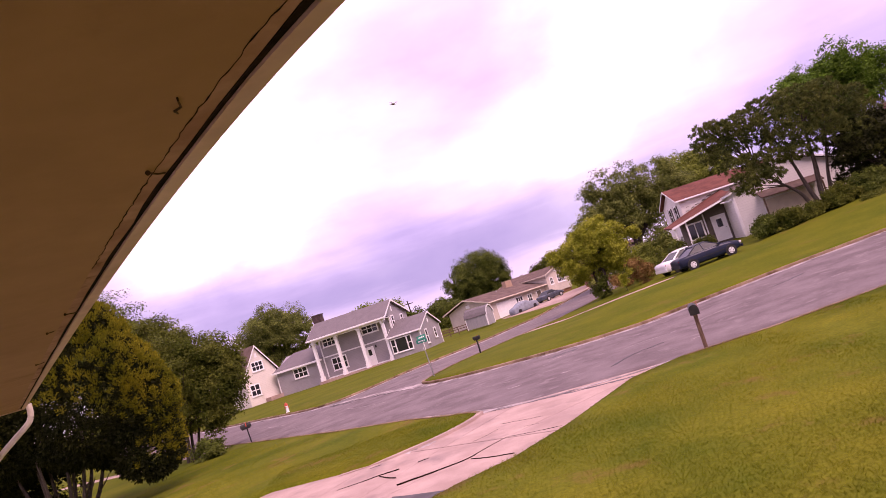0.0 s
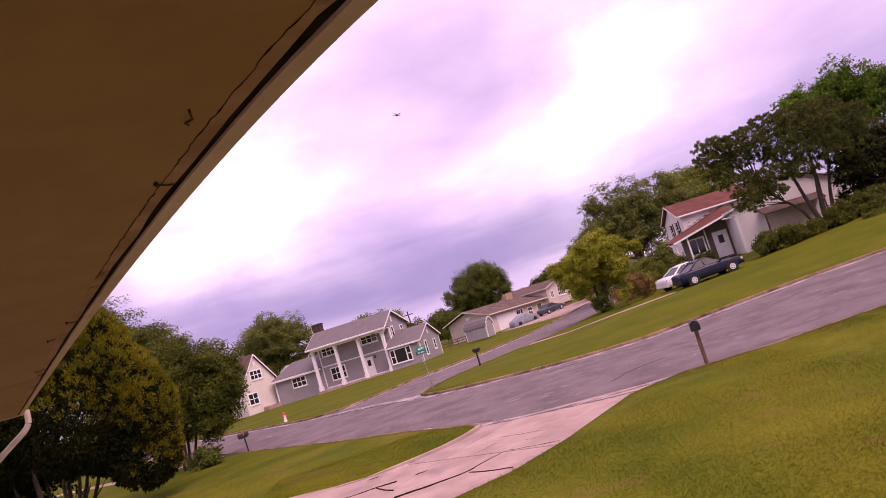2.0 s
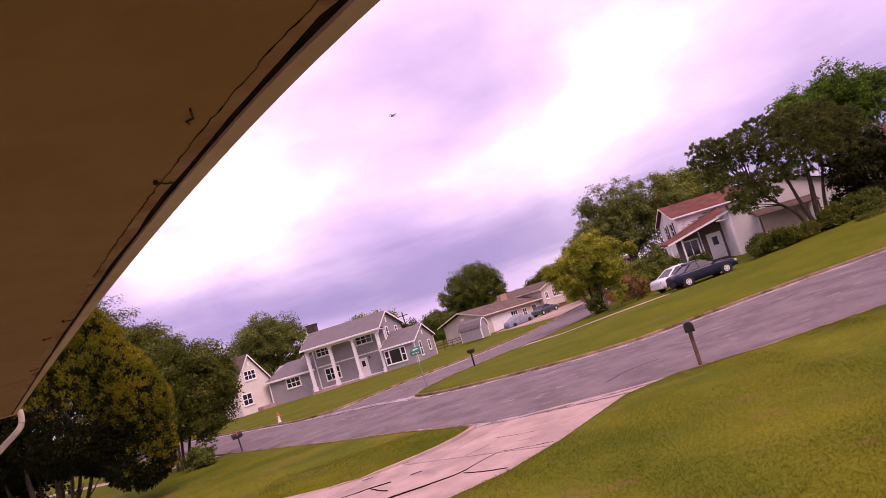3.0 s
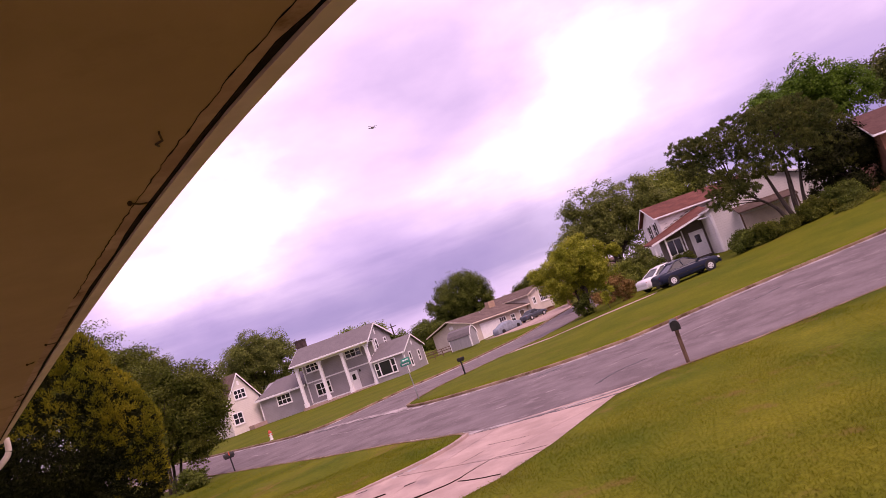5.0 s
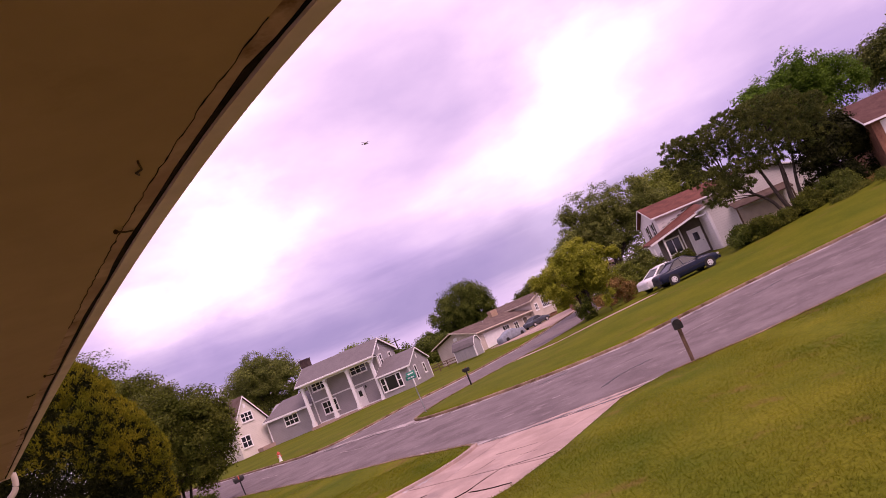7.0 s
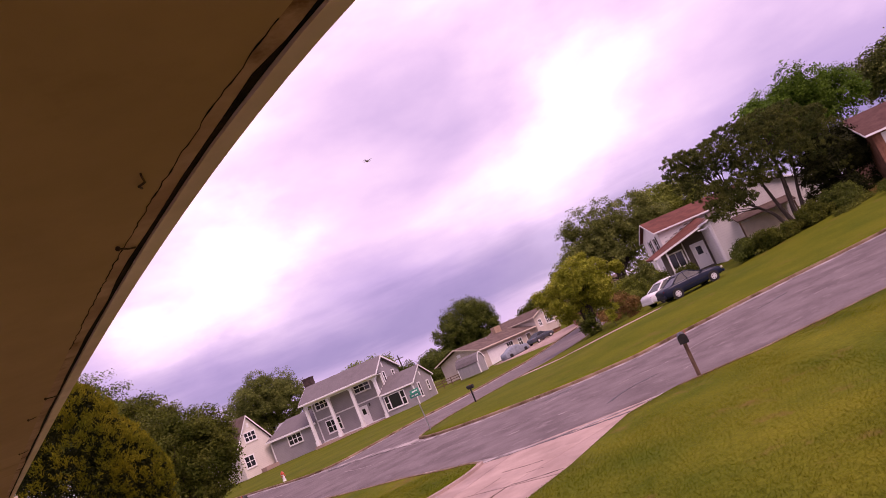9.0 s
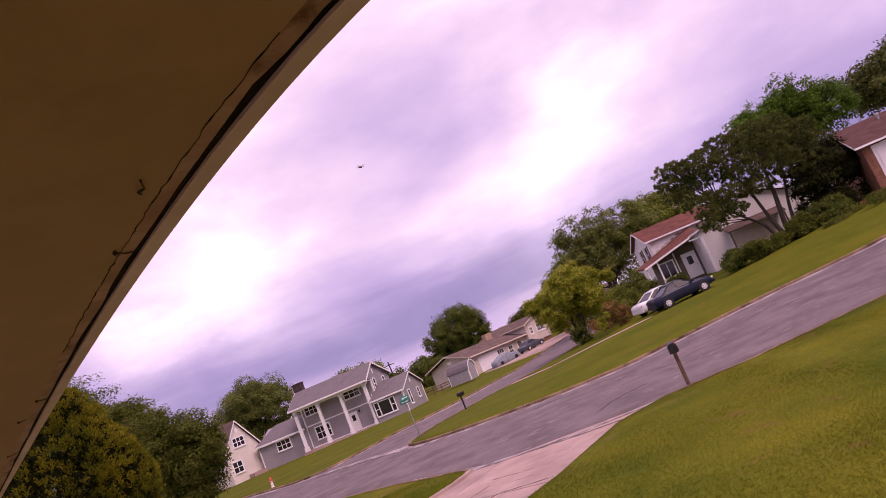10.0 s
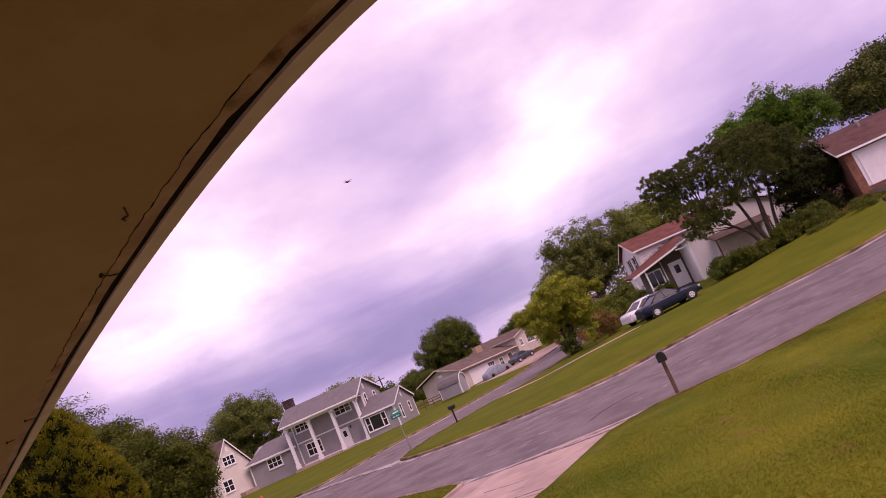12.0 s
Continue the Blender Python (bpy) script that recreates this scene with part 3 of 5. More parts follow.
def eave_strip(bm, inner, outer, z0, z1, s0, s1, n=48):
    rings = []
    for i in range(n + 1):
        s = s0 + (s1 - s0) * (i / n) ** 2
        a, b = inner(s), outer(s)
        rings.append([at(s, a, z0), at(s, b, z0), at(s, b, z1), at(s, a, z1)])
    return loft(bm, rings)


def build_home():
    end = 7.35
    wall = part("wall_home", prism(bmesh.new(), [at(-5, -0.30, -0.3), at(end - 0.35, -0.30, -0.3), at(end - 0.35, -0.30, EAVE_Z - 0.01), at(-5, -0.30, EAVE_Z - 0.01)], -OUT * 0.2), CREAMSIDE)
    tagged(wall, "cream clapboard wall below the eave", "wall", kind="structure")
    w2 = part("wall_home_end", prism(bmesh.new(), [at(end - 0.352, -0.5, -0.3), at(end - 0.352, -7, -0.3), at(end - 0.352, -7, EAVE_Z - 0.01), at(end - 0.352, -0.5, EAVE_Z - 0.01)], -ALONG * 0.2), CREAMSIDE)
    tagged(w2, "cream clapboard end wall of the house", "wall", kind="structure")
    sof = part("ceiling_soffit", eave_strip(bmesh.new(), lambda s: -0.8, lambda s: bow(s, 0.2985), EAVE_Z, EAVE_Z + 0.012, 0.12, end), SOFFIT)
    tagged(sof, "tan painted soffit board with cracks and stains", "soffit", kind="structure")
    strip = part("trim_soffit_strip", eave_strip(bmesh.new(), lambda s: bow(s, 0.2995), lambda s: bow(s, 0.3285), EAVE_Z + 0.002, EAVE_Z + 0.012, 0.12, end), STRIPWOOD)
    tagged(strip, "narrow stained brown strip beside the soffit board", "soffit strip", kind="structure")
    gap = part("caulk_gap", eave_strip(bmesh.new(), lambda s: bow(s, 0.3250 + 0.010 * noise.noise((9 * s, 3, 0)) + 0.005 * noise.noise((31 * s, 5, 0))), lambda s: bow(s, 0.333), EAVE_Z + 0.0005, EAVE_Z + 0.02, 0.12, end), CAULK)
    tagged(gap, "dark rotten gap between soffit and fascia", "gap", kind="structure")
    lip = part("trim_fascia", eave_strip(bmesh.new(), lambda s: bow(s, 0.3335 + 0.003 * noise.noise((6 * s, 0, 0))), lambda s: bow(s, 0.3622), EAVE_Z - 0.004, EAVE_Z + 0.17, 0.12, end), TRIMWOOD)
    tagged(lip, "weathered tan fascia board with peeling paint", "fascia", kind="structure")
    # roof above, out of sight but for its shade
    roof = part("roof_home", prism(bmesh.new(), [at(-5, 0.42, EAVE_Z + 0.18), at(end + 0.1, 0.42, EAVE_Z + 0.18), at(end + 0.1, -4.5, EAVE_Z + 1.9), at(-5, -4.5, EAVE_Z + 1.9)], (0, 0, 0.06)), BROWNROOF)
    tagged(roof, "brown shingle roof over the eave", "roof", kind="structure")
    back = part("ceiling_soffit_back", prism(bmesh.new(), [at(-5, -0.8, EAVE_Z), at(0.119, -0.8, EAVE_Z), at(0.119, 0.49, EAVE_Z), at(-5, 0.49, EAVE_Z)], (0, 0, 0.012)), SOFFIT)
    tagged(back, "tan painted soffit board behind the camera", "soffit", kind="structure")
    # end board that closes the soffit
    cap = part("trim_end", prism(bmesh.new(), [at(end + 0.001, -0.8, EAVE_Z - 0.01), at(end + 0.001, bow(end, 0.3622), EAVE_Z - 0.01), at(end + 0.001, bow(end, 0.3622), EAVE_Z + 0.17), at(end + 0.001, -0.8, EAVE_Z + 0.17)], ALONG * 0.03), TRIMWOOD)
    tagged(cap, "weathered tan board that closes the soffit", "fascia", kind="structure")
    # hairline crack and stains in the soffit
    rng = random.Random(4)
    bm = bmesh.new()
    pts = []
    for i in range(90):
        s = 0.47 + 1.25 * i / 89
        q = math.log(s)
        pts.append(at(s, 0.2995 - 0.0395 * q + 0.0255 * q * q + rng.uniform(-0.0022, 0.0022), EAVE_Z - 0.0006))
    tube(bm, pts, [0.0005 + 0.0008 * rng.random() ** 2 for _ in pts], 5)
    tagged(part("soffit_crack", bm, CAULK), "dark hairline crack along the soffit", "crack", kind="structure")
    # nails, and a faint stain built as a bent wire
    for s, d, ln, ang in ((1.045, 0.284, 0.048, 0.9), (2.29, 0.276, 0.06, 0.9), (2.62, 0.25, 0.035, 0.7), (3.6, 0.27, 0.05, 0.8)):
        bm = bmesh.new()
        p = at(s, d, EAVE_Z - 0.006)
        way = (OUT * math.cos(ang) + ALONG * 0.6).normalized()
        tube(bm, [p, p + way * ln * 0.55 + Vector((0, 0, 0.002)), p + way * ln + Vector((0, 0, 0.007))], 0.0016, 6)
        tube(bm, [p - way * 0.001, p + way * 0.001], 0.0042, 8)
        tagged(part("nail", bm, RUST), "rusty bent nail stuck in the soffit", "nail", group="soffit nails")
    bm = bmesh.new()
    p = at(0.785, 0.272, EAVE_Z)
    tube(bm, [p + OUT * 0.0 + Vector((0, 0, 0.006)), p + Vector((0, 0, -0.004)), p + ALONG * 0.014 + OUT * 0.006 + Vector((0, 0, -0.007)), p + ALONG * 0.03 + OUT * 0.002 + Vector((0, 0, -0.005)),
              p + ALONG * 0.045 + OUT * 0.01 + Vector((0, 0, -0.002))], 0.0016, 6)
    tagged(part("soffit_stain", bm, RUST), "faint rust-brown soffit stain built as a thin bent wire", "hook")
    # downspout: elbow from the gutter end back to the wall, and the pipe down
    spout = thing("downspout", pose(0, 0, 0), "cream painted metal downspout at the eave's end", "downspout")
    g = at(end + 0.09, 0.42, EAVE_Z - 0.03)
    path = spline([g + Vector((0, 0, 0.06)), g + Vector((0, 0, -0.02)), g - OUT * 0.012 + Vector((0, 0, -0.07)), g - OUT * 0.05 + Vector((0, 0, -0.12)), g - OUT * 0.18 + Vector((0, 0, -0.22)), g - OUT * 0.33 + Vector((0, 0, -0.34)), g - OUT * 0.39 + Vector((0, 0, -0.41)), g - OUT * 0.41 + Vector((0, 0, -0.6))], 6)
    smooth(part("elbow", tube(bmesh.new(), path, 0.026, 12), CREAM, spout))
    low = g - OUT * 0.41 + Vector((0, 0, -0.59))
    smooth(part("pipe", tube(bmesh.new(), [low, Vector((low.x, low.y, -0.2))], 0.031, 10), CREAM, spout))
    for z in (2.3, 1.0):
        part("strap", tube(bmesh.new(), [Vector((low.x, low.y, z)), Vector((low.x, low.y, z + 0.03))], 0.036, 10), STEEL, spout)
    for z in (2.75,):
        box_bm = prism(bmesh.new(), [low + Vector((0, 0, z - low.z)) - OUT * 0.1, low + Vector((0, 0, z - low.z)) - OUT * 0.02, low + Vector((0, 0, z + 0.06 - low.z)) - OUT * 0.02, low + Vector((0, 0, z + 0.06 - low.z)) - OUT * 0.1], -ALONG * 0.05)
        part("bracket", box_bm, WHITE, spout)


build_home()

# ---- houses ----
def gable_body(x0, x1, y0, y1, z0, ze, zr, along="x"):
    if along == "x":
        m = (y0 + y1) / 2
        return prism(bmesh.new(), [(x0, y0, z0), (x0, y1, z0), (x0, y1, ze), (x0, m, zr), (x0, y0, ze)], (x1 - x0, 0, 0))
    m = (x0 + x1) / 2
    return prism(bmesh.new(), [(x0, y0, z0), (x1, y0, z0), (x1, y0, ze), (m, y0, zr), (x0, y0, ze)], (0, y1 - y0, 0))


def slab(points, thick=0.14):
    return prism(bmesh.new(), points, (0, 0, thick))


def gable_roof(house, x0, x1, y0, y1, ze, zr, mat, along="x", over=0.35, trim=WHITE, thick=0.12, deep=0.1):
    """Two roof slabs, with fascia boards under the eaves and rakes."""
    if along == "x":
        m = (y0 + y1) / 2
        drop = over * (zr - ze) / (m - y0)
        for ya, s in ((y0 - over, 1), (y1 + over, -1)):
            part("roof", slab([(x0 - over, ya, ze - drop), (x1 + over, ya, ze - drop), (x1 + over, m, zr), (x0 - over, m, zr)], thick), mat, house)
            part("fascia", boxed(x0 - over, x1 + over, ya - 0.02 if s > 0 else ya, ya if s > 0 else ya + 0.02, ze - drop - deep, ze - drop + thick + 0.01), trim, house)
            for xa in (x0 - over - 0.022, x1 + over + 0.002):
                part("rake_board", prism(bmesh.new(), [(xa, ya, ze - drop - deep), (xa, m, zr - deep), (xa, m, zr + thick + 0.01), (xa, ya, ze - drop + thick + 0.01)], (0.02, 0, 0)), trim, house)
    else:
        m = (x0 + x1) / 2
        drop = over * (zr - ze) / (m - x0)
        for xa, s in ((x0 - over, 1), (x1 + over, -1)):
            part("roof", slab([(xa, y0 - over, ze - drop), (xa, y1 + over, ze - drop), (m, y1 + over, zr), (m, y0 - over, zr)], thick), mat, house)
            part("fascia", boxed(xa - 0.02 if s > 0 else xa, xa if s > 0 else xa + 0.02, y0 - over, y1 + over, ze - drop - deep, ze - drop + thick + 0.01), trim, house)
            for ya in (y0 - over - 0.022, y1 + over + 0.002):
                part("rake_board", prism(bmesh.new(), [(xa, ya, ze - drop - deep), (m, ya, zr - deep), (m, ya, zr + thick + 0.01), (xa, ya, ze - drop + thick + 0.01)], (0, 0.02, 0)), trim, house)


def window(house, m, w, h, cols=2, rows=2, frame_w=0.13, bar=0.04, name="window", label=""):
    """A window in the plane of m (x across, z up, -y outwards): casing, sash bars, panes and sill."""
    win = new(name)
    win.parent = house
    win.matrix_local = m
    if label:
        win["label"] = label
    bm = bmesh.new()
    f = frame_w
    for a in ((-w / 2 - f, -w / 2, -f, h + f), (w / 2, w / 2 + f, -f, h + f)):
        box(bm, a[0], a[1], -0.06, 0.0, a[2], a[3])
    box(bm, -w / 2, w / 2, -0.058, 0.0, h, h + f)
    box(bm, -w / 2, w / 2, -0.058, 0.0, -f, 0)
    part("window_frame", bm, WHITE, win)
    for i in range(1, cols):
        x = -w / 2 + w * i / cols
        part("sash_bar", boxed(x - bar, x + bar, -0.045, -0.008, 0, h), WHITE, win)
    for j in range(1, rows):
        z = h * j / rows
        part("sash_bar", boxed(-w / 2, w / 2, -0.04, -0.008, z - bar, z + bar), WHITE, win)
    for i in range(cols):
        for j in range(rows):
            part("pane", boxed(-w / 2 + w * i / cols, -w / 2 + w * (i + 1) / cols, -0.02, -0.004, h * j / rows, h * (j + 1) / rows), PANE, win)
    part("window_sill", boxed(-w / 2 - f - 0.04, w / 2 + f + 0.04, -0.10, 0, -f - 0.05, -f - 0.002), WHITE, win)
    return win


def door(house, m, w=0.95, h=2.05, lights=True, mat=WHITE, label="white panelled entry door"):
    d = new("door")
    d.parent = house
    d.matrix_local = m
    d["label"] = label
    bm = bmesh.new()
    for x in (-w / 2 - 0.1, w / 2):
        box(bm, x, x + 0.1, -0.07, 0, 0, h + 0.1)
    box(bm, -w / 2, w / 2, -0.068, 0, h, h + 0.1)
    part("door_frame", bm, WHITE, d)
    part("leaf", boxed(-w / 2, w / 2, -0.04, -0.003, 0, h), mat, d)
    for z0, z1 in ((0.15, 0.85),):
        for x in (-w * 0.36, w * 0.06):
            part("panel", boxed(x, x + w * 0.3, -0.052, -0.0401, z0, z1, bevel=0.008), mat, d)
    if lights:
        part("pane", boxed(-w * 0.22, w * 0.22, -0.05, -0.0402, h * 0.55, h * 0.88), PANE, d)
    part("door_handle", tube(bmesh.new(), [(w * 0.4, -0.04, 1.0), (w * 0.4, -0.1, 1.0)], [0.02, 0.035], 8), STEEL, d)


def garage_door(house, m, w, h, rows=4, cols=6):
    d = new("garage_door")
    d.parent = house
    d.matrix_local = m
    bm = bmesh.new()
    for x in (-w / 2 - 0.12, w / 2):
        box(bm, x, x + 0.12, -0.06, 0, 0, h + 0.12)
    box(bm, -w / 2, w / 2, -0.058, 0, h, h + 0.12)
    part("door_frame", bm, WHITE, d)
    for j in range(rows):
        part("panel", boxed(-w / 2, w / 2, -0.035, -0.003, h * j / rows + 0.008, h * (j + 1) / rows - 0.008), GARAGEDOOR, d)
    part("backing", boxed(-w / 2, w / 2, -0.015, -0.0035, 0, h), GARAGEDOOR, d)


def grey_house():
    h = thing("house", pose(-7.2, 81.0, -0.35, 0, 0, -18), "grey two-storey house with tall white porch columns", "house")
    # main block behind the porch
    part("wall", gable_body(-9.35, 0.35, 1.6, 7.4, -0.3, 5.15, 6.2), GREYSIDE, h)
    # the roof reaches over the porch: ridge above the middle
    ridge_y, zr, ze = 2.7, 6.85, 5.05
    part("gable_wall", prism(bmesh.new(), [(0.351, 1.6, 4.4), (0.351, 7.4, 4.4), (0.351, 7.4, 5.15), (0.351, ridge_y, 6.85), (0.351, 0.2, 5.38), (0.351, 0.2, 5.15), (0.351, 1.6, 5.15)], (-0.2, 0, 0)), GREYSIDE, h)
    part("gable_wall", prism(bmesh.new(), [(-9.351, 0.2, 5.15), (-9.351, 7.4, 5.15), (-9.351, ridge_y, 6.85)], (0.2, 0, 0)), GREYSIDE, h)
    for ya, yb in ((-0.55, ridge_y), (7.8, ridge_y)):
        z0 = ze - 0.05
        part("roof", slab([(-9.8, ya, z0), (0.7, ya, z0), (0.7, yb, zr), (-9.8, yb, zr)], 0.14), SHINGLE, h)
        for xa in (-9.823, 0.703):
            part("rake_board", prism(bmesh.new(), [(xa, ya, z0 - 0.07), (xa, yb, zr - 0.07), (xa, yb, zr + 0.15), (xa, ya, z0 + 0.15)], (0.02, 0, 0)), WHITE, h)
    part("gutter", boxed(-9.8, 0.7, -0.66, -0.552, 4.96, 5.16, bevel=0.02), WHITE, h)
    part("porch_ceiling", boxed(-9.4, 0.4, -0.5, 1.59, 4.95, 5.03), WHITE, h)
    part("porch_beam", boxed(-9.45, 0.4, -0.12, 0.12, 4.72, 4.948), WHITE, h)
    part("porch_floor", boxed(-9.6, 0.5, -0.45, 1.59, -0.3, 0.10), CONCRETE, h)
    part("belt_board", boxed(-9.35, 0.34, 1.55, 1.598, 2.62, 2.78), WHITE, h)
    part("base_board", boxed(-9.35, 0.34, 1.56, 1.598, 0.11, 0.25), WHITE, h)
    for x in (-9.25, -6.2, -3.15, 0.0):
        c = new("column")
        c.parent = h
        c.matrix_local = pose(x, 0, 0.10)
        part("base", boxed(-0.24, 0.24, -0.24, 0.24, 0, 0.5, bevel=0.03), WHITE, c)
        part("shaft", boxed(-0.17, 0.17, -0.17, 0.17, 0.501, 4.42, bevel=0.02), WHITE, c)
        part("capital", boxed(-0.23, 0.23, -0.23, 0.23, 4.421, 4.62, bevel=0.03), WHITE, c)
    # posts on the wall behind the end columns
    for x in (-9.28, 0.28):
        part("corner_board", boxed(x - 0.07, x + 0.07, 1.54, 1.597, 0.3, 4.94), WHITE, h)
    part("corner_board", boxed(0.352, 0.39, 1.55, 1.70, 2.7, 5.0), WHITE, h)
    wall = lambda x, z: pose(x, 1.598, z)
    window(h, wall(-7.35, 0.95), 1.8, 1.3, 3, 2)
    window(h, wall(-7.95, 3.95), 1.7, 0.95, 3, 2)
    window(h, wall(-2.45, 3.98), 1.95, 0.9, 3, 2)
    door(h, wall(-3.2, 0.2), 0.95, 2.03)
    part("porch_lamp", boxed(-2.35, -2.2, 1.45, 1.597, 2.05, 2.35, bevel=0.02), BLACK, h)
    # gable windows of the upper storey, on the east side
    side = lambda y, z, x=0.352: pose(x, y, z, 0, 0, 90)
    window(h, side(2.45, 3.85), 0.55, 1.15, 1, 2)
    window(h, side(5.4, 4.15), 0.6, 0.75, 1, 2)
    part("gable_vent", boxed(0.352, 0.39, 2.75, 3.05, 5.6, 6.2), WHITE, h)
    # west wing
    part("wall", gable_body(-16.1, -9.352, 1.5, 8.3, -0.3, 2.72, 4.25), GREYSIDE, h)
    for ya, yb in ((1.15, 4.9), (8.65, 4.9)):
        part("roof", slab([(-16.45, ya, 2.62), (-9.353, ya, 2.62), (-9.353, yb, 4.3), (-15.0, yb, 4.3)], 0.12), SHINGLE, h)
    part("roof_hip", prism(bmesh.new(), [(-16.46, 1.15, 2.62), (-15.01, 4.9, 4.3), (-16.46, 8.65, 2.62)], (0, 0, 0.12)), SHINGLE, h)
    part("fascia", boxed(-16.45, -9.36, 1.10, 1.148, 2.52, 2.75), WHITE, h)
    part("fascia", boxed(-16.51, -16.462, 1.10, 8.65, 2.52, 2.75), WHITE, h)
    part("corner_board", boxed(-16.14, -16.0, 1.45, 1.498, -0.1, 2.6), WHITE, h)
    window(h, pose(-12.75, 1.498, 1.38), 1.75, 1.0, 3, 2)
    # east wing with its own gable
    part("wall", gable_body(0.36, 4.2, -0.35, 6.7, -0.3, 2.62, 4.15), GREYSIDE, h)
    gable_roof(h, 0.36, 4.2, -0.35, 6.7, 2.66, 4.2, SHINGLE, "x", 0.25, deep=0.05)
    window(h, pose(1.72, -0.352, 0.82), 1.3, 1.45, 1, 1, 0.10, label="wide white-framed picture window")
    window(h, pose(0.72, -0.352, 0.82), 0.42, 1.45, 1, 2, 0.10)
    window(h, pose(2.72, -0.352, 0.82), 0.42, 1.45, 1, 2, 0.10)
    part("corner_board", boxed(4.203, 4.24, -0.35, -0.2, -0.1, 2.55), WHITE, h)
    part("corner_board", boxed(4.05, 4.2, -0.39, -0.353, -0.1, 2.55), WHITE, h)
    part("corner_board", boxed(4.203, 4.24, 6.55, 6.7, -0.1, 2.55), WHITE, h)
    window(h, pose(4.202, 1.55, 0.85, 0, 0, 90), 0.55, 1.45, 1, 2)
    window(h, pose(4.202, 4.65, 1.15, 0, 0, 90), 0.6, 1.0, 1, 2)
    part("gable_vent", boxed(4.202, 4.24, 3.0, 3.3, 3.05, 3.5), WHITE, h)
    # chimney on the west gable
    part("chimney", boxed(-11.2, -10.1, 5.2, 6.1, 0, 8.0), DARKBRICK, h, "dark brick chimney")
    part("chimney_cap", boxed(-11.26, -10.04, 5.14, 6.16, 8.002, 8.15), DARKBRICK, h)
    part("foundation", boxed(-16.0, -9.7, 1.46, 1.499, -0.3, 0.12), GREYSIDE, h)


def white_house():
    h = thing("house", pose(-22.2, 88.5, -0.35, 0, 0, 50), "cream-white gabled house behind a tree", "house")
    part("wall", gable_body(-4.7, 0, 0, 9, -0.3, 3.4, 6.55, "y"), CREAMSIDE, h)
    gable_roof(h, -4.7, 0, 0, 9, 3.5, 6.65, BROWNROOF, "y", 0.3)
    window(h, pose(-2.5, -0.002, 3.75), 1.5, 0.95, 3, 2)
    window(h, pose(-3.6, -0.002, 0.9), 1.2, 1.2, 2, 2)
    part("gable_vent", boxed(-2.5, -2.2, -0.04, -0.003, 5.3, 5.8), WHITE, h)
    part("corner_board", boxed(-0.12, 0.0, -0.05, -0.003, -0.1, 3.3), WHITE, h)
    part("step", boxed(-2.6, -0.4, -1.1, -0.05, -0.3, 0.15), CONCRETE, h)


def ranch_house():
    h = thing("house", pose(6.4, 100, -0.05, 0, 0, 40), "low beige split-level ranch house with brown roof", "house")
    part("wall", gable_body(0, 12.2, 0, 9.2, -0.3, 2.72, 3.9), RANCHSIDE, h)
    gable_roof(h, 0, 12.2, 0, 9.2, 2.82, 4.02, BROWNROOF, "x", 0.7, trim=CREAM, thick=0.12, deep=0.04)
    garage_door(h, pose(3.3, -0.002, 0), 3.9, 2.15)
    window(h, pose(6.1, -0.002, 0.9), 1.3, 1.2, 3, 2)
    window(h, pose(8.4, -0.002, 1.0), 0.8, 1.0, 2, 2)
    door(h, pose(10.6, -0.002, 0.1), mat=BROWNSIDE, lights=False, label="dark entry door")
    part("gable_vent", boxed(-0.05, -0.003, 4.2, 5.0, 2.75, 3.2), WHITE, h)
    part("corner_board", boxed(-0.05, -0.003, 0, 0.15, -0.1, 2.5), WHITE, h)
    # raised bedroom block with a gable towards the street
    part("wall", gable_body(12.201, 17.6, -0.8, 9.0, 1.2, 4.1, 5.05, "y"), RANCHSIDE, h)
    part("brick_base", boxed(12.21, 17.59, -0.6, 8.9, -0.3, 1.199), BRICK, h)
    gable_roof(h, 12.201, 17.6, -0.8, 9.0, 4.15, 5.1, BROWNROOF, "y", 0.5, trim=CREAM, thick=0.12, deep=0.04)
    window(h, pose(13.3, -0.802, 2.5), 0.6, 0.9, 2, 2)
    window(h, pose(15.6, -0.802, 2.5), 1.6, 1.0, 4, 2)
    part("gable_vent", boxed(14.5, 15.2, -0.84, -0.803, 4.2, 4.5), WHITE, h)
    part("chimney", boxed(8.6, 10.0, 4.2, 5.0, 3.0, 5.05), TANBRICK, h, "squat tan brick chimney")
    part("vent_pipe", tube(bmesh.new(), [(5.5, 3.5, 3.3), (5.5, 3.5, 4.1)], 0.06, 8), STEEL, h)


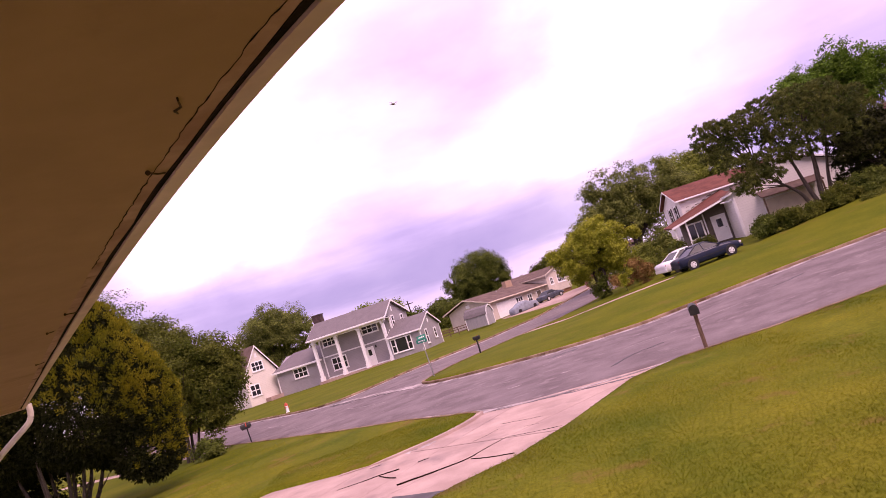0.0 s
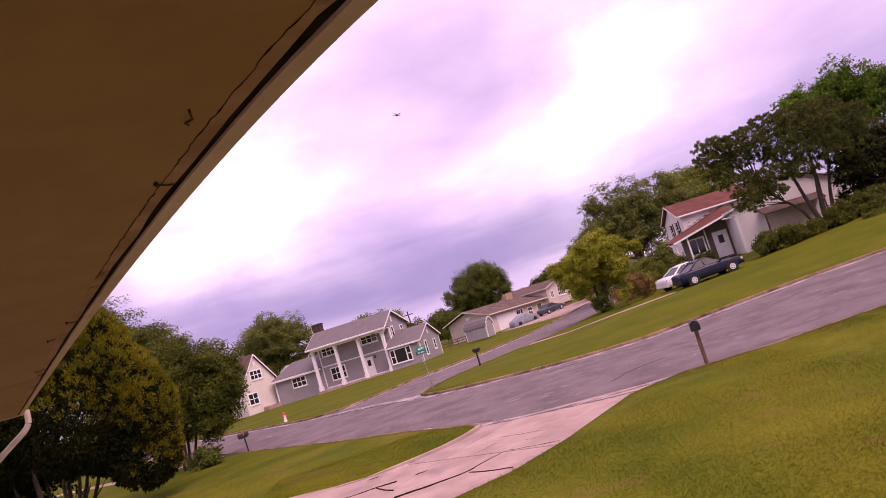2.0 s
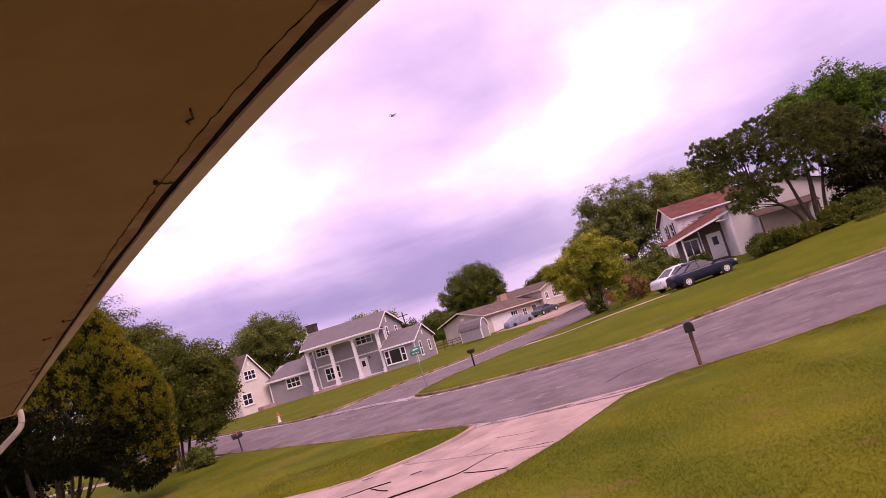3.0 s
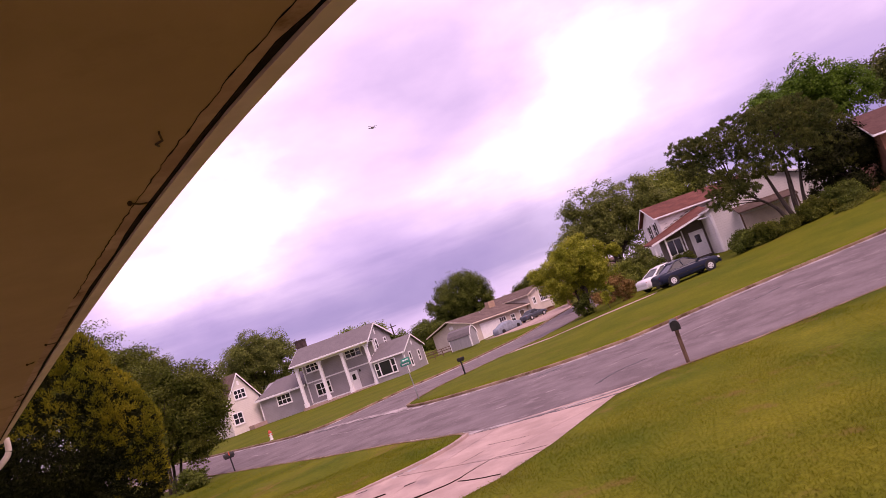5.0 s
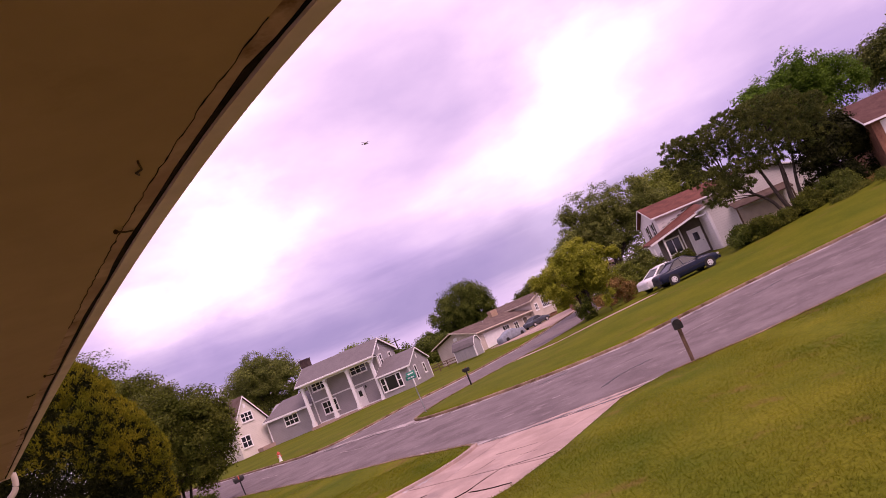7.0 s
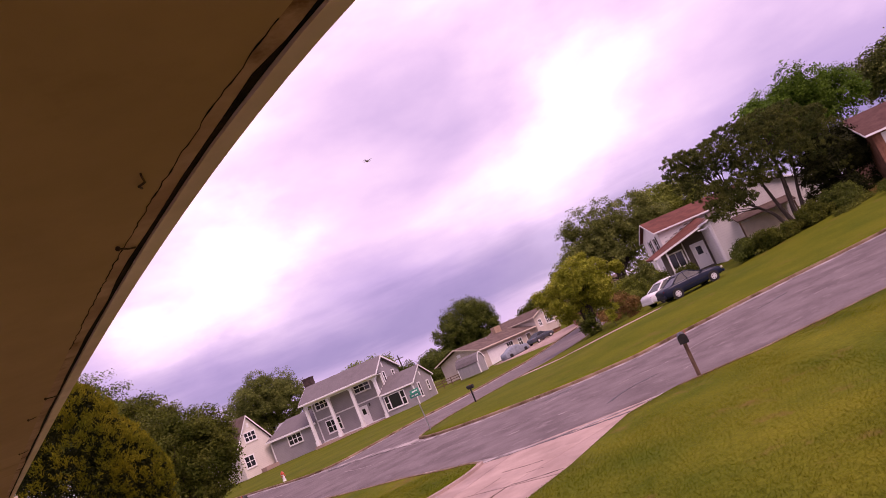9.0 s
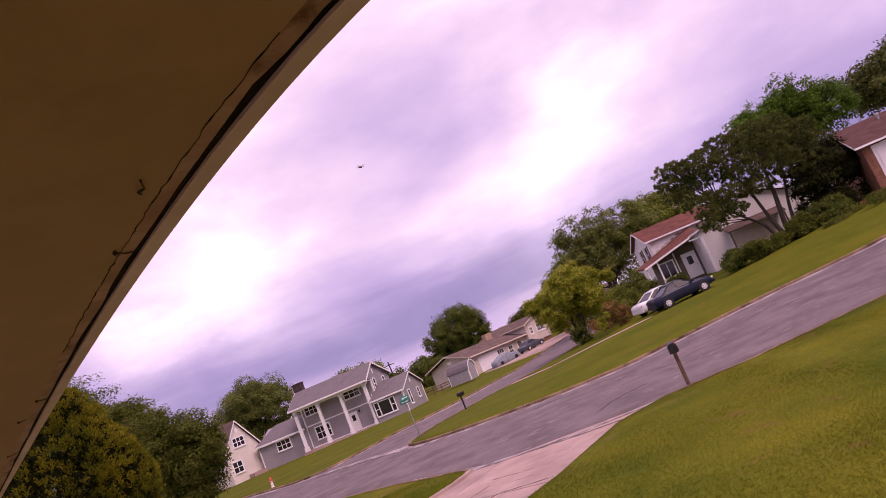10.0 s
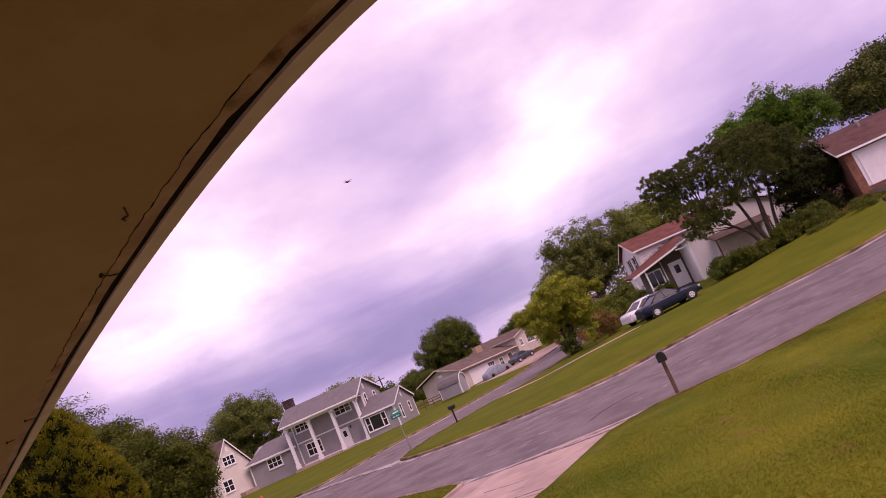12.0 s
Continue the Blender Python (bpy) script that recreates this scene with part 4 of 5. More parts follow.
def east_house():
    h = thing("house", pose(22.1, 60, 1.7, 0, 0, -9), "shabby white house with red-brown roofs", "house")
    # upper block
    part("wall", gable_body(0, 9, 0, 8.2, -0.5, 4.35, 5.65), WHITESIDE, h)
    gable_roof(h, 0, 9, 0, 8.2, 4.42, 5.75, REDROOF, "x", 0.35, thick=0.09, deep=0.03)
    for y in (2.2, 5.0):
        window(h, pose(-0.002, y, 2.7, 0, 0, -90), 0.85, 1.35, 1, 2)
        for dy in (-0.62, 0.62):
            part("shutter", boxed(-0.05, -0.003, y + dy - 0.22, y + dy + 0.22, 2.6, 4.15), DARKBRICK, h)
    window(h, pose(-0.002, 3.6, 0.4, 0, 0, -90), 0.9, 1.0, 2, 2)
    # porch block with a sloping roof edge, brown boards and the white door
    part("porch_wall", boxed(-0.6, 3.1, -2.2, -0.02, -0.5, 2.5), BROWNSIDE, h)
    part("porch_wall", prism(bmesh.new(), [(-0.6, -2.2, 2.501), (3.1, -2.2, 2.501), (3.1, -2.2, 3.3), (-0.6, -2.2, 2.55)], (0, 2.1, 0)), BROWNSIDE, h)
    part("roof", slab([(-1.9, -3.6, 2.1), (3.5, -3.6, 3.4), (3.5, -0.02, 4.1), (-1.9, -0.02, 2.35)], 0.13), REDROOF, h)
    part("fascia", prism(bmesh.new(), [(-1.9, -3.625, 2.07), (3.5, -3.625, 3.37), (3.5, -3.625, 3.53), (-1.9, -3.625, 2.23)], (0, 0.022, 0)), WHITE, h)
    for x in (-1.7, -0.7):
        part("porch_post", boxed(x - 0.06, x + 0.06, -3.4, -3.28, -0.5, 2.1 + 0.24 * (x + 1.9)), WHITE, h)
    door(h, pose(2.1, -2.202, 0.05), 1.0, 2.05)
    window(h, pose(0.15, -2.202, 0.85), 1.1, 1.2, 2, 1)
    # garage block nearest the street
    part("wall", gable_body(2.9, 11.6, -5.4, -0.2, -0.8, 3.35, 4.95, "y"), WHITESIDE, h)
    gable_roof(h, 2.9, 11.6, -5.4, -0.2, 3.4, 5.05, BROWNROOF, "y", 0.3, thick=0.09, deep=0.03)
    part("corner_board", boxed(2.86, 3.0, -5.45, -5.403, -0.5, 3.3), WHITE, h)
    part("garage_wall", boxed(4.9, 8.7, -5.43, -5.401, -0.2, 2.1), CREAM, h)
    for x in (4.85, 8.7):
        part("garage_post", boxed(x, x + 0.1, -5.47, -5.402, -0.3, 2.15), WHITE, h)
    part("canopy", slab([(4.6, -6.4, 2.25), (9.3, -6.4, 2.25), (9.3, -5.41, 2.75), (4.6, -5.41, 2.75)], 0.1), BROWNROOF, h)
    for x in (4.7, 9.1):
        part("canopy_post", boxed(x, x + 0.1, -6.36, -6.26, -0.5, 2.23), POSTWOOD, h)
    part("vent_pipe", tube(bmesh.new(), [(6, 4, 5.3), (6, 4, 6.0)], 0.07, 8), STEEL, h)
    # damaged siding on the upper wall, and the downspout at the garage corner
    for x, z, w, a in ((0.25, 3.28, 0.4, 0.10), (0.8, 3.42, 0.3, 0.13), (1.15, 3.6, 0.5, 0.10), (1.8, 3.74, 0.35, 0.16), (2.3, 3.98, 0.45, 0.12), (0.4, 3.62, 0.3, 0.07)):
        part("broken_board", prism(bmesh.new(), [(x, -0.012, z), (x + w, -0.012, z + 0.05), (x + w * 0.9, -0.012, z + a), (x + 0.1, -0.012, z + a * 0.8)], (0, 0.01, 0)), BROWNSIDE, h)
    part("downspout", tube(bmesh.new(), spline([(2.3, -3.7, 2.95), (2.75, -4.6, 2.85), (2.82, -5.3, 2.7), (2.82, -5.35, 0.0)], 4), 0.06, 6), WHITE, h)
    part("side_post", boxed(0.95, 1.05, -2.3, -2.203, 0.0, 2.6), WHITE, h)


def brick_house():
    h = thing("house", pose(32.2, 44.2, 3.05, 0, 0, -22), "red brick garage house with a brown roof", "house")
    part("wall", gable_body(0, 14, 0, 8, -1.3, 2.7, 4.4), BRICK, h)
    part("front_panel", boxed(0.55, 13.9, -0.03, -0.002, 0, 2.5), GARAGEDOOR, h)
    gable_roof(h, 0, 14, 0, 8, 2.8, 4.5, DEEPROOF, "x", 0.45, thick=0.09, deep=0.04)
    garage_door(h, pose(3.2, -0.032, 0), 4.6, 2.1)
    part("vent_pipe", tube(bmesh.new(), [(2.6, 3.0, 3.9), (2.6, 3.0, 4.5)], 0.09, 8), STEEL, h)
    part("vent_cap", tube(bmesh.new(), [(2.6, 3.0, 4.5), (2.6, 3.0, 4.62)], [0.16, 0.1], 8), STEEL, h)
    part("apron", boxed(0.5, 6.5, -6.0, -0.04, -1.6, -0.25), CONCRETE, h)


def garden_shed():
    h = thing("shed", pose(4.75, 86.8, 0.1, 0, 0, 55), "grey garden shed with a rounded white-trimmed barn roof", "shed")
    prof = [(0, 0), (0, 1.45), (0.12, 1.75), (0.45, 2.2), (0.9, 2.4), (1.35, 2.2), (1.68, 1.75), (1.8, 1.45), (1.8, 0)]
    part("wall", prism(bmesh.new(), [(x, 0, z) for x, z in prof], (0, 3.2, 0)), SHEDSIDE, h)
    over = [(-0.08, 1.4), (0.05, 1.8), (0.40, 2.28), (0.9, 2.5), (1.40, 2.28), (1.75, 1.8), (1.88, 1.4)]
    inner = [(x * 0.96 + 0.036, z - 0.05) for x, z in over]
    part("roof", prism(bmesh.new(), [(x, -0.1, z) for x, z in over + inner[::-1]], (0, 3.4, 0)), SHINGLE, h)
    part("arch_trim", prism(bmesh.new(), [(x, -0.14, z) for x, z in over + [(x * 0.9 + 0.09, z - 0.12) for x, z in over][::-1]], (0, 0.038, 0)), WHITE, h)
    for x in (0, 1.7):
        part("corner_board", boxed(x, x + 0.1, -0.03, -0.002, 0, 1.5), WHITE, h)
    part("corner_board", boxed(-0.03, -0.002, 0, 0.1, 0, 1.45), WHITE, h)
    part("corner_board", boxed(-0.03, -0.002, 3.1, 3.2, 0, 1.45), WHITE, h)
    part("door_leaf", boxed(0.45, 1.35, -0.03, -0.002, 0.05, 1.85), SHEDSIDE, h)



def brick_cottage():
    h = thing("house", pose(22.6, 93, 0.75, 0, 0, -10), "small red brick house seen behind trees", "house")
    part("wall", gable_body(-3.5, 4.5, 0, 7, -1.2, 2.6, 4.0), BRICK, h)
    gable_roof(h, -3.5, 4.5, 0, 7, 2.7, 4.1, BROWNROOF, "x", 0.4)
    window(h, pose(0.4, -0.002, 0.8), 1.1, 1.2, 2, 2)
    window(h, pose(3.0, -0.002, 0.8), 1.0, 1.2, 2, 2)


def wire_fence():
    f = thing("fence", pose(-2.5, 92, -0.2, 0, 0, 12), "low dark post-and-rail fence beyond the wing", "fence")
    for k in range(6):
        part("post", boxed(1.2 * k - 0.05, 1.2 * k + 0.05, -0.05, 0.05, -0.2, 1.1), POSTWOOD, f)
    for z in (0.35, 0.7, 1.0):
        part("rail", boxed(0, 6.0, -0.085, -0.052, z, z + 0.1), POSTWOOD, f)


grey_house()
brick_cottage()
wire_fence()
white_house()
ranch_house()
east_house()
brick_house()
garden_shed()

# ---- trees and shrubs ----
def leaf_cloud(rng, lobes, clumps, per, clump_r, size, flat=0.5, droop=0.0, bunch=14, sub=0.36, low=0.35, narrow=0.55):
    """Leaf pieces in clumps, the clumps in rounded bunches, the bunches in and near the skin of the lobes (x, y, z, rx, ry, rz)."""
    lobes = np.array(lobes, float)

    def unit(n, lift=0.0):
        d = rng.normal(size=(n, 3)) + np.array([0, 0, lift])
        return d / np.linalg.norm(d, axis=1)[:, None]

    vol = np.prod(lobes[:, 3:], 1) ** (2 / 3)
    groups = max(3, clumps // bunch)
    pick = rng.choice(len(lobes), groups, p=vol / vol.sum())
    heart = lobes[pick, :3] + unit(groups) * lobes[pick, 3:] * (rng.uniform(low, 0.86, groups) ** 0.6)[:, None]
    reach = lobes[pick, 3:] * (sub * rng.uniform(0.7, 1.3, groups))[:, None]
    own = np.repeat(np.arange(groups), bunch)
    d = unit(len(own), 0.35)
    centre = heart[own] + d * reach[own] * rng.uniform(0.7, 1.05, len(own))[:, None]
    n = len(own) * per
    jit = np.clip(rng.normal(size=(n, 3)), -1.7, 1.7)
    c = np.repeat(centre, per, 0) + jit * clump_r * np.array([1, 1, 0.75])
    out = np.repeat(d, per, 0)
    nor = out * 0.8 + rng.normal(size=(n, 3)) * 0.5 + np.array([0, 0, flat])
    nor /= np.linalg.norm(nor, axis=1)[:, None]
    a = np.cross(nor, rng.normal(size=(n, 3)))
    a /= np.linalg.norm(a, axis=1)[:, None] + 1e-9
    b = np.cross(nor, a)
    s = size * rng.uniform(0.6, 1.4, n)[:, None]
    a, b = a * s, b * s * narrow
    tip = np.array([0, 0, -droop]) * s
    return np.stack([c - a, c + b * 0.9, c + a + tip, c - b], 1), centre


def tree(name, x, y, lobes, mat, label, clumps=500, per=36, clump_r=0.35, size=0.12, trunk_r=0.16, stems=1, spread=0.5, seed=1, category="tree", limb_share=26, flat=0.5, crown="crown", z=None, droop=0.0, start=0.1):
    rng = np.random.default_rng(seed)
    z = ground_z(x, y) + 0.1 if z is None else z
    t = thing(name, pose(x, y, z), label, category)
    quad, centre = leaf_cloud(rng, lobes, clumps, per, clump_r, size, flat, droop)
    quads(crown, quad, mat, t)
    if stems:
        bm = bmesh.new()
        mid = np.array(lobes)[:, :3].mean(0)
        tops = []
        for k in range(stems):
            a = math.tau * k / stems + rng.uniform(0, 1)
            foot = Vector((0.12 * stems ** 0.5 * math.cos(a), 0.12 * stems ** 0.5 * math.sin(a), -0.3)) if stems > 1 else Vector((0, 0, -0.3))
            top = Vector((mid[0] + spread * math.cos(a) * (stems > 1), mid[1] + spread * math.sin(a) * (stems > 1), mid[2] + 0.3))
            bend = foot.lerp(top, 0.5) + Vector(rng.normal(size=3) * 0.12)
            tube(bm, spline([foot, bend, top], 5), [trunk_r * (1.15 - 0.75 * i / 10) for i in range(11)], 8)
            tops.append((foot, bend, top))
        part("trunk", bm, BARK, t)
        for c in centre[rng.choice(len(centre), min(limb_share, len(centre)), replace=False)]:
            f, b, p = tops[int(rng.integers(len(tops)))]
            s = rng.uniform(start + 0.2, 0.9)
            o = f.lerp(b, min(1, 2 * s)).lerp(b.lerp(p, max(0, 2 * s - 1)), s)
            e = Vector(c)
            m = o.lerp(e, 0.5) + Vector((0, 0, 0.12 * (e - o).length)) * rng.uniform(-0.3, 1)
            part("limb", tube(bmesh.new(), [o, m, e], [trunk_r * 0.42, trunk_r * 0.25, trunk_r * 0.08], 5, caps=False), BARK, t)
    return t


# near west: a broad yellow-tipped conifer and a leafy small tree beside it
def spikes(rng, centre, way, count, reach, length, width, cone=0.9):
    """Tufts: thin pieces that spring from each centre about its way."""
    n = len(centre) * count
    c = np.repeat(centre, count, 0)
    d = np.repeat(way, count, 0) + rng.normal(size=(n, 3)) * cone
    d /= np.linalg.norm(d, axis=1)[:, None]
    c = c + d * (reach * rng.random(n))[:, None]
    side = np.cross(d, rng.normal(size=(n, 3)))
    side /= np.linalg.norm(side, axis=1)[:, None] + 1e-9
    ln = length * rng.uniform(0.6, 1.3, n)[:, None]
    side = side * (width * rng.uniform(0.7, 1.3, n))[:, None]
    return np.stack([c, c + d * ln * 0.45 + side, c + d * ln, c + d * ln * 0.45 - side], 1)


def skin_points(rng, lobes, n, share=1.0, lowest=-9.0):
    """Points on the joint skin of overlapping lobes, with their outward ways."""
    lobes = np.array(lobes, float)
    area = (lobes[:, 3] * lobes[:, 4] * lobes[:, 5]) ** (2 / 3)
    pick = rng.choice(len(lobes), n, p=area / area.sum())
    d = rng.normal(size=(n, 3))
    d /= np.linalg.norm(d, axis=1)[:, None]
    p = lobes[pick, :3] + d * lobes[pick, 3:] * share
    keep = p[:, 2] > lowest
    for k, l in enumerate(lobes):
        keep &= (pick == k) | ((((p - l[:3]) / l[3:]) ** 2).sum(1) > 0.93 * share * share)
    way = d / lobes[pick, 3:]
    way /= np.linalg.norm(way, axis=1)[:, None]
    return p[keep], way[keep]


def conifer_west():
    rng = np.random.default_rng(5)
    x, y = -15.0, 27.0
    t = thing("conifer", pose(x, y, ground_z(x, y) + 0.1), "broad dense conifer with yellow-green tipped sprays", "tree")
    lobes = [(0.8, 0, 4.4, 3.0, 2.9, 2.7), (0.2, 0.1, 6.2, 2.7, 2.5, 2.3), (2.3, 0.2, 3.6, 1.9, 2.0, 1.9), (-1.8, -0.3, 4.9, 2.6, 2.6, 2.9), (2.7, 0.3, 2.1, 1.35, 1.4, 1.5), (-3.2, 0.2, 4.0, 2.2, 2.2, 2.5), (1.4, 0.8, 2.5, 1.4, 1.3, 1.0)]
    # fingers of foliage stand out from the skin and curl upwards
    p, way = skin_points(rng, lobes, 6200, 0.97, 0.5)
    # tips only on the lit upper side; their brightness paints the light
    lit_side = way @ np.array([0.62, 0.05, 0.72]) + 0.15 * rng.normal(size=len(p)) > 0.12
    p, way = p[lit_side], way[lit_side]
    p = p + way * (0.22 * np.array([noise.noise((1.9 * q[0], 1.9 * q[1], 1.5 * q[2])) for q in p]))[:, None]
    up = way * 0.75 + np.array([0, 0, 0.75])
    up /= np.linalg.norm(up, axis=1)[:, None]
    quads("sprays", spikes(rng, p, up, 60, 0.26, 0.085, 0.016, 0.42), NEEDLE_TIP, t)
    # a dark layer that paints the crown's inner shade
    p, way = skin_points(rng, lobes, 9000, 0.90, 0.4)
    quads("shaded_inner_foliage", spikes(rng, p, way, 30, 0.2, 0.14, 0.035, 1.2), NEEDLE_DARK, t)
    for k in range(11):
        a = math.tau * k / 11 + rng.uniform(0, 0.4)
        r = rng.uniform(0.9, 2.2)
        p0 = Vector((0.3 * math.cos(a) - 0.6, 0.3 * math.sin(a), -0.2))
        p1 = Vector((0.6 * r * math.cos(a) - 0.6, 0.6 * r * math.sin(a), 0.8))
        p2 = Vector((r * math.cos(a) - 0.5, r * math.sin(a), 2.6 + rng.uniform(0, 1)))
        part("stem", tube(bmesh.new(), spline([p0, p1, p2], 4), [0.10, 0.095, 0.09, 0.08, 0.075, 0.07, 0.06, 0.05, 0.04], 6), BARK, t)
        # bare lower twigs
        for j in range(2):
            e = p1 + Vector((0.5 * math.cos(a + j), 0.5 * math.sin(a + j), 0.55))
            part("twig", tube(bmesh.new(), [p1.lerp(p2, 0.2 * j), p1.lerp(e, 0.6) + Vector((0, 0, -0.05)), e], [0.035, 0.025, 0.008], 5, caps=False), BARK, t)


conifer_west()
# its near-black needles carry the shade in their colour
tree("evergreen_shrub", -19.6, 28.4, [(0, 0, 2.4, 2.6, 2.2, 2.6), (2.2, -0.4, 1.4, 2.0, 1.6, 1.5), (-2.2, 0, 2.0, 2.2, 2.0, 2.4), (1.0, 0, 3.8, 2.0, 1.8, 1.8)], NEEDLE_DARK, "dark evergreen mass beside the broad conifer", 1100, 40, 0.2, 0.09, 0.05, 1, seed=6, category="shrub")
tree("small_tree", -14.5, 36.6, [(0.6, 0, 4.4, 1.9, 1.9, 2.0), (-1.5, 0.2, 5.8, 1.8, 1.7, 2.2), (2.3, -0.3, 3.1, 1.3, 1.4, 1.7), (-0.4, 0, 2.9, 1.9, 1.8, 1.3), (1.6, -0.2, 2.0, 1.3, 1.2, 0.9), (-1.4, 0, 7.2, 1.1, 0.9, 0.9), (1.6, 0, 5.4, 1.1, 1.0, 1.0), (2.5, -0.2, 4.7, 1.1, 1.1, 1.2), (3.1, -0.2, 3.5, 0.9, 1.0, 1.4)], LEAF_MID,
     "leafy many-stemmed green tree beside the street", 2600, 40, 0.18, 0.060, 0.075, 4, 0.9, seed=7)
tree("shrub", -12.9, 34.4, [(0, 0, 0.45, 1.0, 0.9, 0.55)], LEAF_DARK, "low dark green shrub at the foot of a tree", 120, 34, 0.14, 0.06, 0.02, 0, seed=8, category="shrub")
tree("tree", -33, 66, [(-0.8, 0, 10.0, 5.8, 4, 5.6), (4.3, 0, 7.0, 3.2, 3, 4)], LEAF_DARK, "tall dark green tree beyond the conifer", 1900, 60, 0.36, 0.11, 0.3, seed=9)
tree("tree", -19.5, 46.5, [(0, 0, 6.0, 2.4, 2, 3.4), (-2.0, 0, 5.4, 2.2, 2, 3.2), (1.8, 0, 5.2, 1.6, 1.6, 2.6)], LEAF_MID, "dark green tree behind the small tree", 1300, 36, 0.26, 0.09, 0.14, seed=10)
# behind the grey and the cream houses
tree("tree", -25.5, 106, [(0, 0, 9.3, 4.6, 4, 3.4), (-3.8, 0, 6.6, 3.2, 3, 3.2), (3.5, 0, 7.0, 3.4, 3, 3.6), (-1.5, 0, 4.5, 4.5, 3, 3)], LEAF_OLIVE, "broad green tree behind the grey house", 1700, 56, 0.34, 0.115, 0.3, seed=11)
tree("tree", -12.5, 118, [(0, 0, 7.0, 3.2, 3, 2.0), (3.5, 0, 6.6, 2.4, 3, 1.7)], LEAF_OLD, "green treetop over the grey house's ridge", 420, 30, 0.5, 0.16, 0.25, seed=12)
tree("tree", -2.6, 124, [(0, 0, 3.4, 3.0, 3, 2.6), (2.9, 0, 2.8, 2.6, 3, 2.6), (-3.0, 0, 3.2, 2.2, 2, 2.2)], LEAF_DARK, "dark green tree between the houses", 900, 36, 0.4, 0.15, 0.25, seed=13)
tree("tree", 8.0, 138, [(0.6, 0, 8.7, 4.8, 5, 4.0), (-2.8, 0, 5.6, 3.8, 4, 3.8), (3.6, 0, 6.6, 3.4, 4, 3.8), (0, 0, 4.0, 5.6, 4, 3.6)], LEAF_DARK, "big round dark green tree behind the ranch house", 2200, 56, 0.38, 0.125, 0.4, seed=14)
tree("tree", 25.0, 146, [(0, 0, 3.8, 4.6, 4, 3.4), (6.5, 0, 5.8, 4.2, 4, 4.0), (-5, 0, 2.2, 4, 3, 2.4)], LEAF_MID, "green tree beyond the ranch house", 1300, 36, 0.45, 0.17, 0.35, seed=15)
# yellow-green tree on the corner lawn
tree("ornamental_tree", 12.3, 54.6, [(0.3, 0, 3.6, 2.3, 2.2, 1.7), (-1.1, 0.1, 3.2, 1.7, 1.8, 1.5), (1.9, 0, 3.2, 1.5, 1.6, 1.6), (0.6, -0.2, 4.5, 1.5, 1.5, 1.0), (-1.3, 0, 2.3, 1.2, 1.3, 0.9), (0.9, 0, 5.35, 0.7, 0.7, 0.5), (-0.7, 0, 4.9, 0.7, 0.7, 0.55), (2.9, 0, 4.0, 0.7, 0.7, 0.6), (-2.3, 0, 3.7, 0.7, 0.7, 0.5)], LEAF_LIGHT,
     "round yellow-green ornamental tree on the corner lawn", 1300, 40, 0.15, 0.07, 0.10, 3, 0.6, seed=16).scale = (1.1, 1.1, 1.1)
tree("shrub", 12.1, 54.2, [(0, 0, 0.75, 0.75, 0.7, 0.9)], LEAF_DARK, "dark shrub round the foot of the tree", 110, 34, 0.16, 0.07, 0.02, 0, seed=17, category="shrub")
# tall trees behind it
tree("tree", 22.5, 78, [(0, 0, 8.4, 3.6, 3, 3.4), (-4.0, 0, 7.8, 2.8, 3, 2.8), (3.6, 0, 9.2, 3.0, 3, 2.6), (-1, 0, 5.2, 4.6, 3, 2.8), (4.2, 0, 6.0, 3.0, 3, 3.0), (1.5, -0.5, 7.2, 3.2, 3, 3.0), (-3.6, 0, 5.4, 3.0, 3, 2.4), (6.2, 0, 7.6, 2.2, 2.4, 2.4)], LEAF_OLIVE, "tall olive-green tree behind the corner lawn", 1900, 40, 0.28, 0.11, 0.28, 2, 1.2, seed=18)
tree("shrub", 22.0, 75, [(-2.0, 0, 1.5, 3.0, 1.5, 1.8), (3.0, 0, 1.8, 3.0, 1.5, 2.0), (6.5, 0, 1.6, 2.4, 1.4, 1.8), (-5.0, 0.5, 1.2, 2.2, 1.4, 1.5)], LEAF_OLIVE, "overgrown olive thicket under the tall tree", 700, 40, 0.24, 0.10, 0.02, 0, seed=27, category="shrub")
tree("tree", 37, 96, [(0, 0, 8.5, 3.8, 3, 3.2), (4, 0, 7.8, 3.4, 3, 3.2)], LEAF_OLD, "light green tree behind the white house", 1000, 36, 0.36, 0.14, 0.25, seed=19)
tree("shrub", 16.6, 58.5, [(0, 0, 1.4, 1.6, 1.4, 1.3), (2.0, 0.4, 1.1, 1.3, 1.2, 1.2)], LEAF_OLD, "overgrown olive shrubs beside the drive", 260, 34, 0.2, 0.08, 0.02, 0, seed=20, category="shrub")
tree("shrub", 18.9, 53.4, [(0, 0, 0.9, 1.5, 0.9, 0.9), (1.6, 0, 0.7, 1.0, 0.8, 0.8)], LEAF_MID, "green shrub before the porch", 200, 34, 0.16, 0.07, 0.02, 0, seed=21, category="shrub")
tree("sapling", 12.6, 48.6, [(0, 0, 0.75, 0.38, 0.38, 0.7), (0.25, 0, 1.5, 0.28, 0.28, 0.45), (-0.3, 0, 1.2, 0.22, 0.22, 0.35)], LEAF_LIGHT, "thin pale green sapling on the lawn", 70, 24, 0.10, 0.05, 0.02, 1, seed=22, limb_share=8)


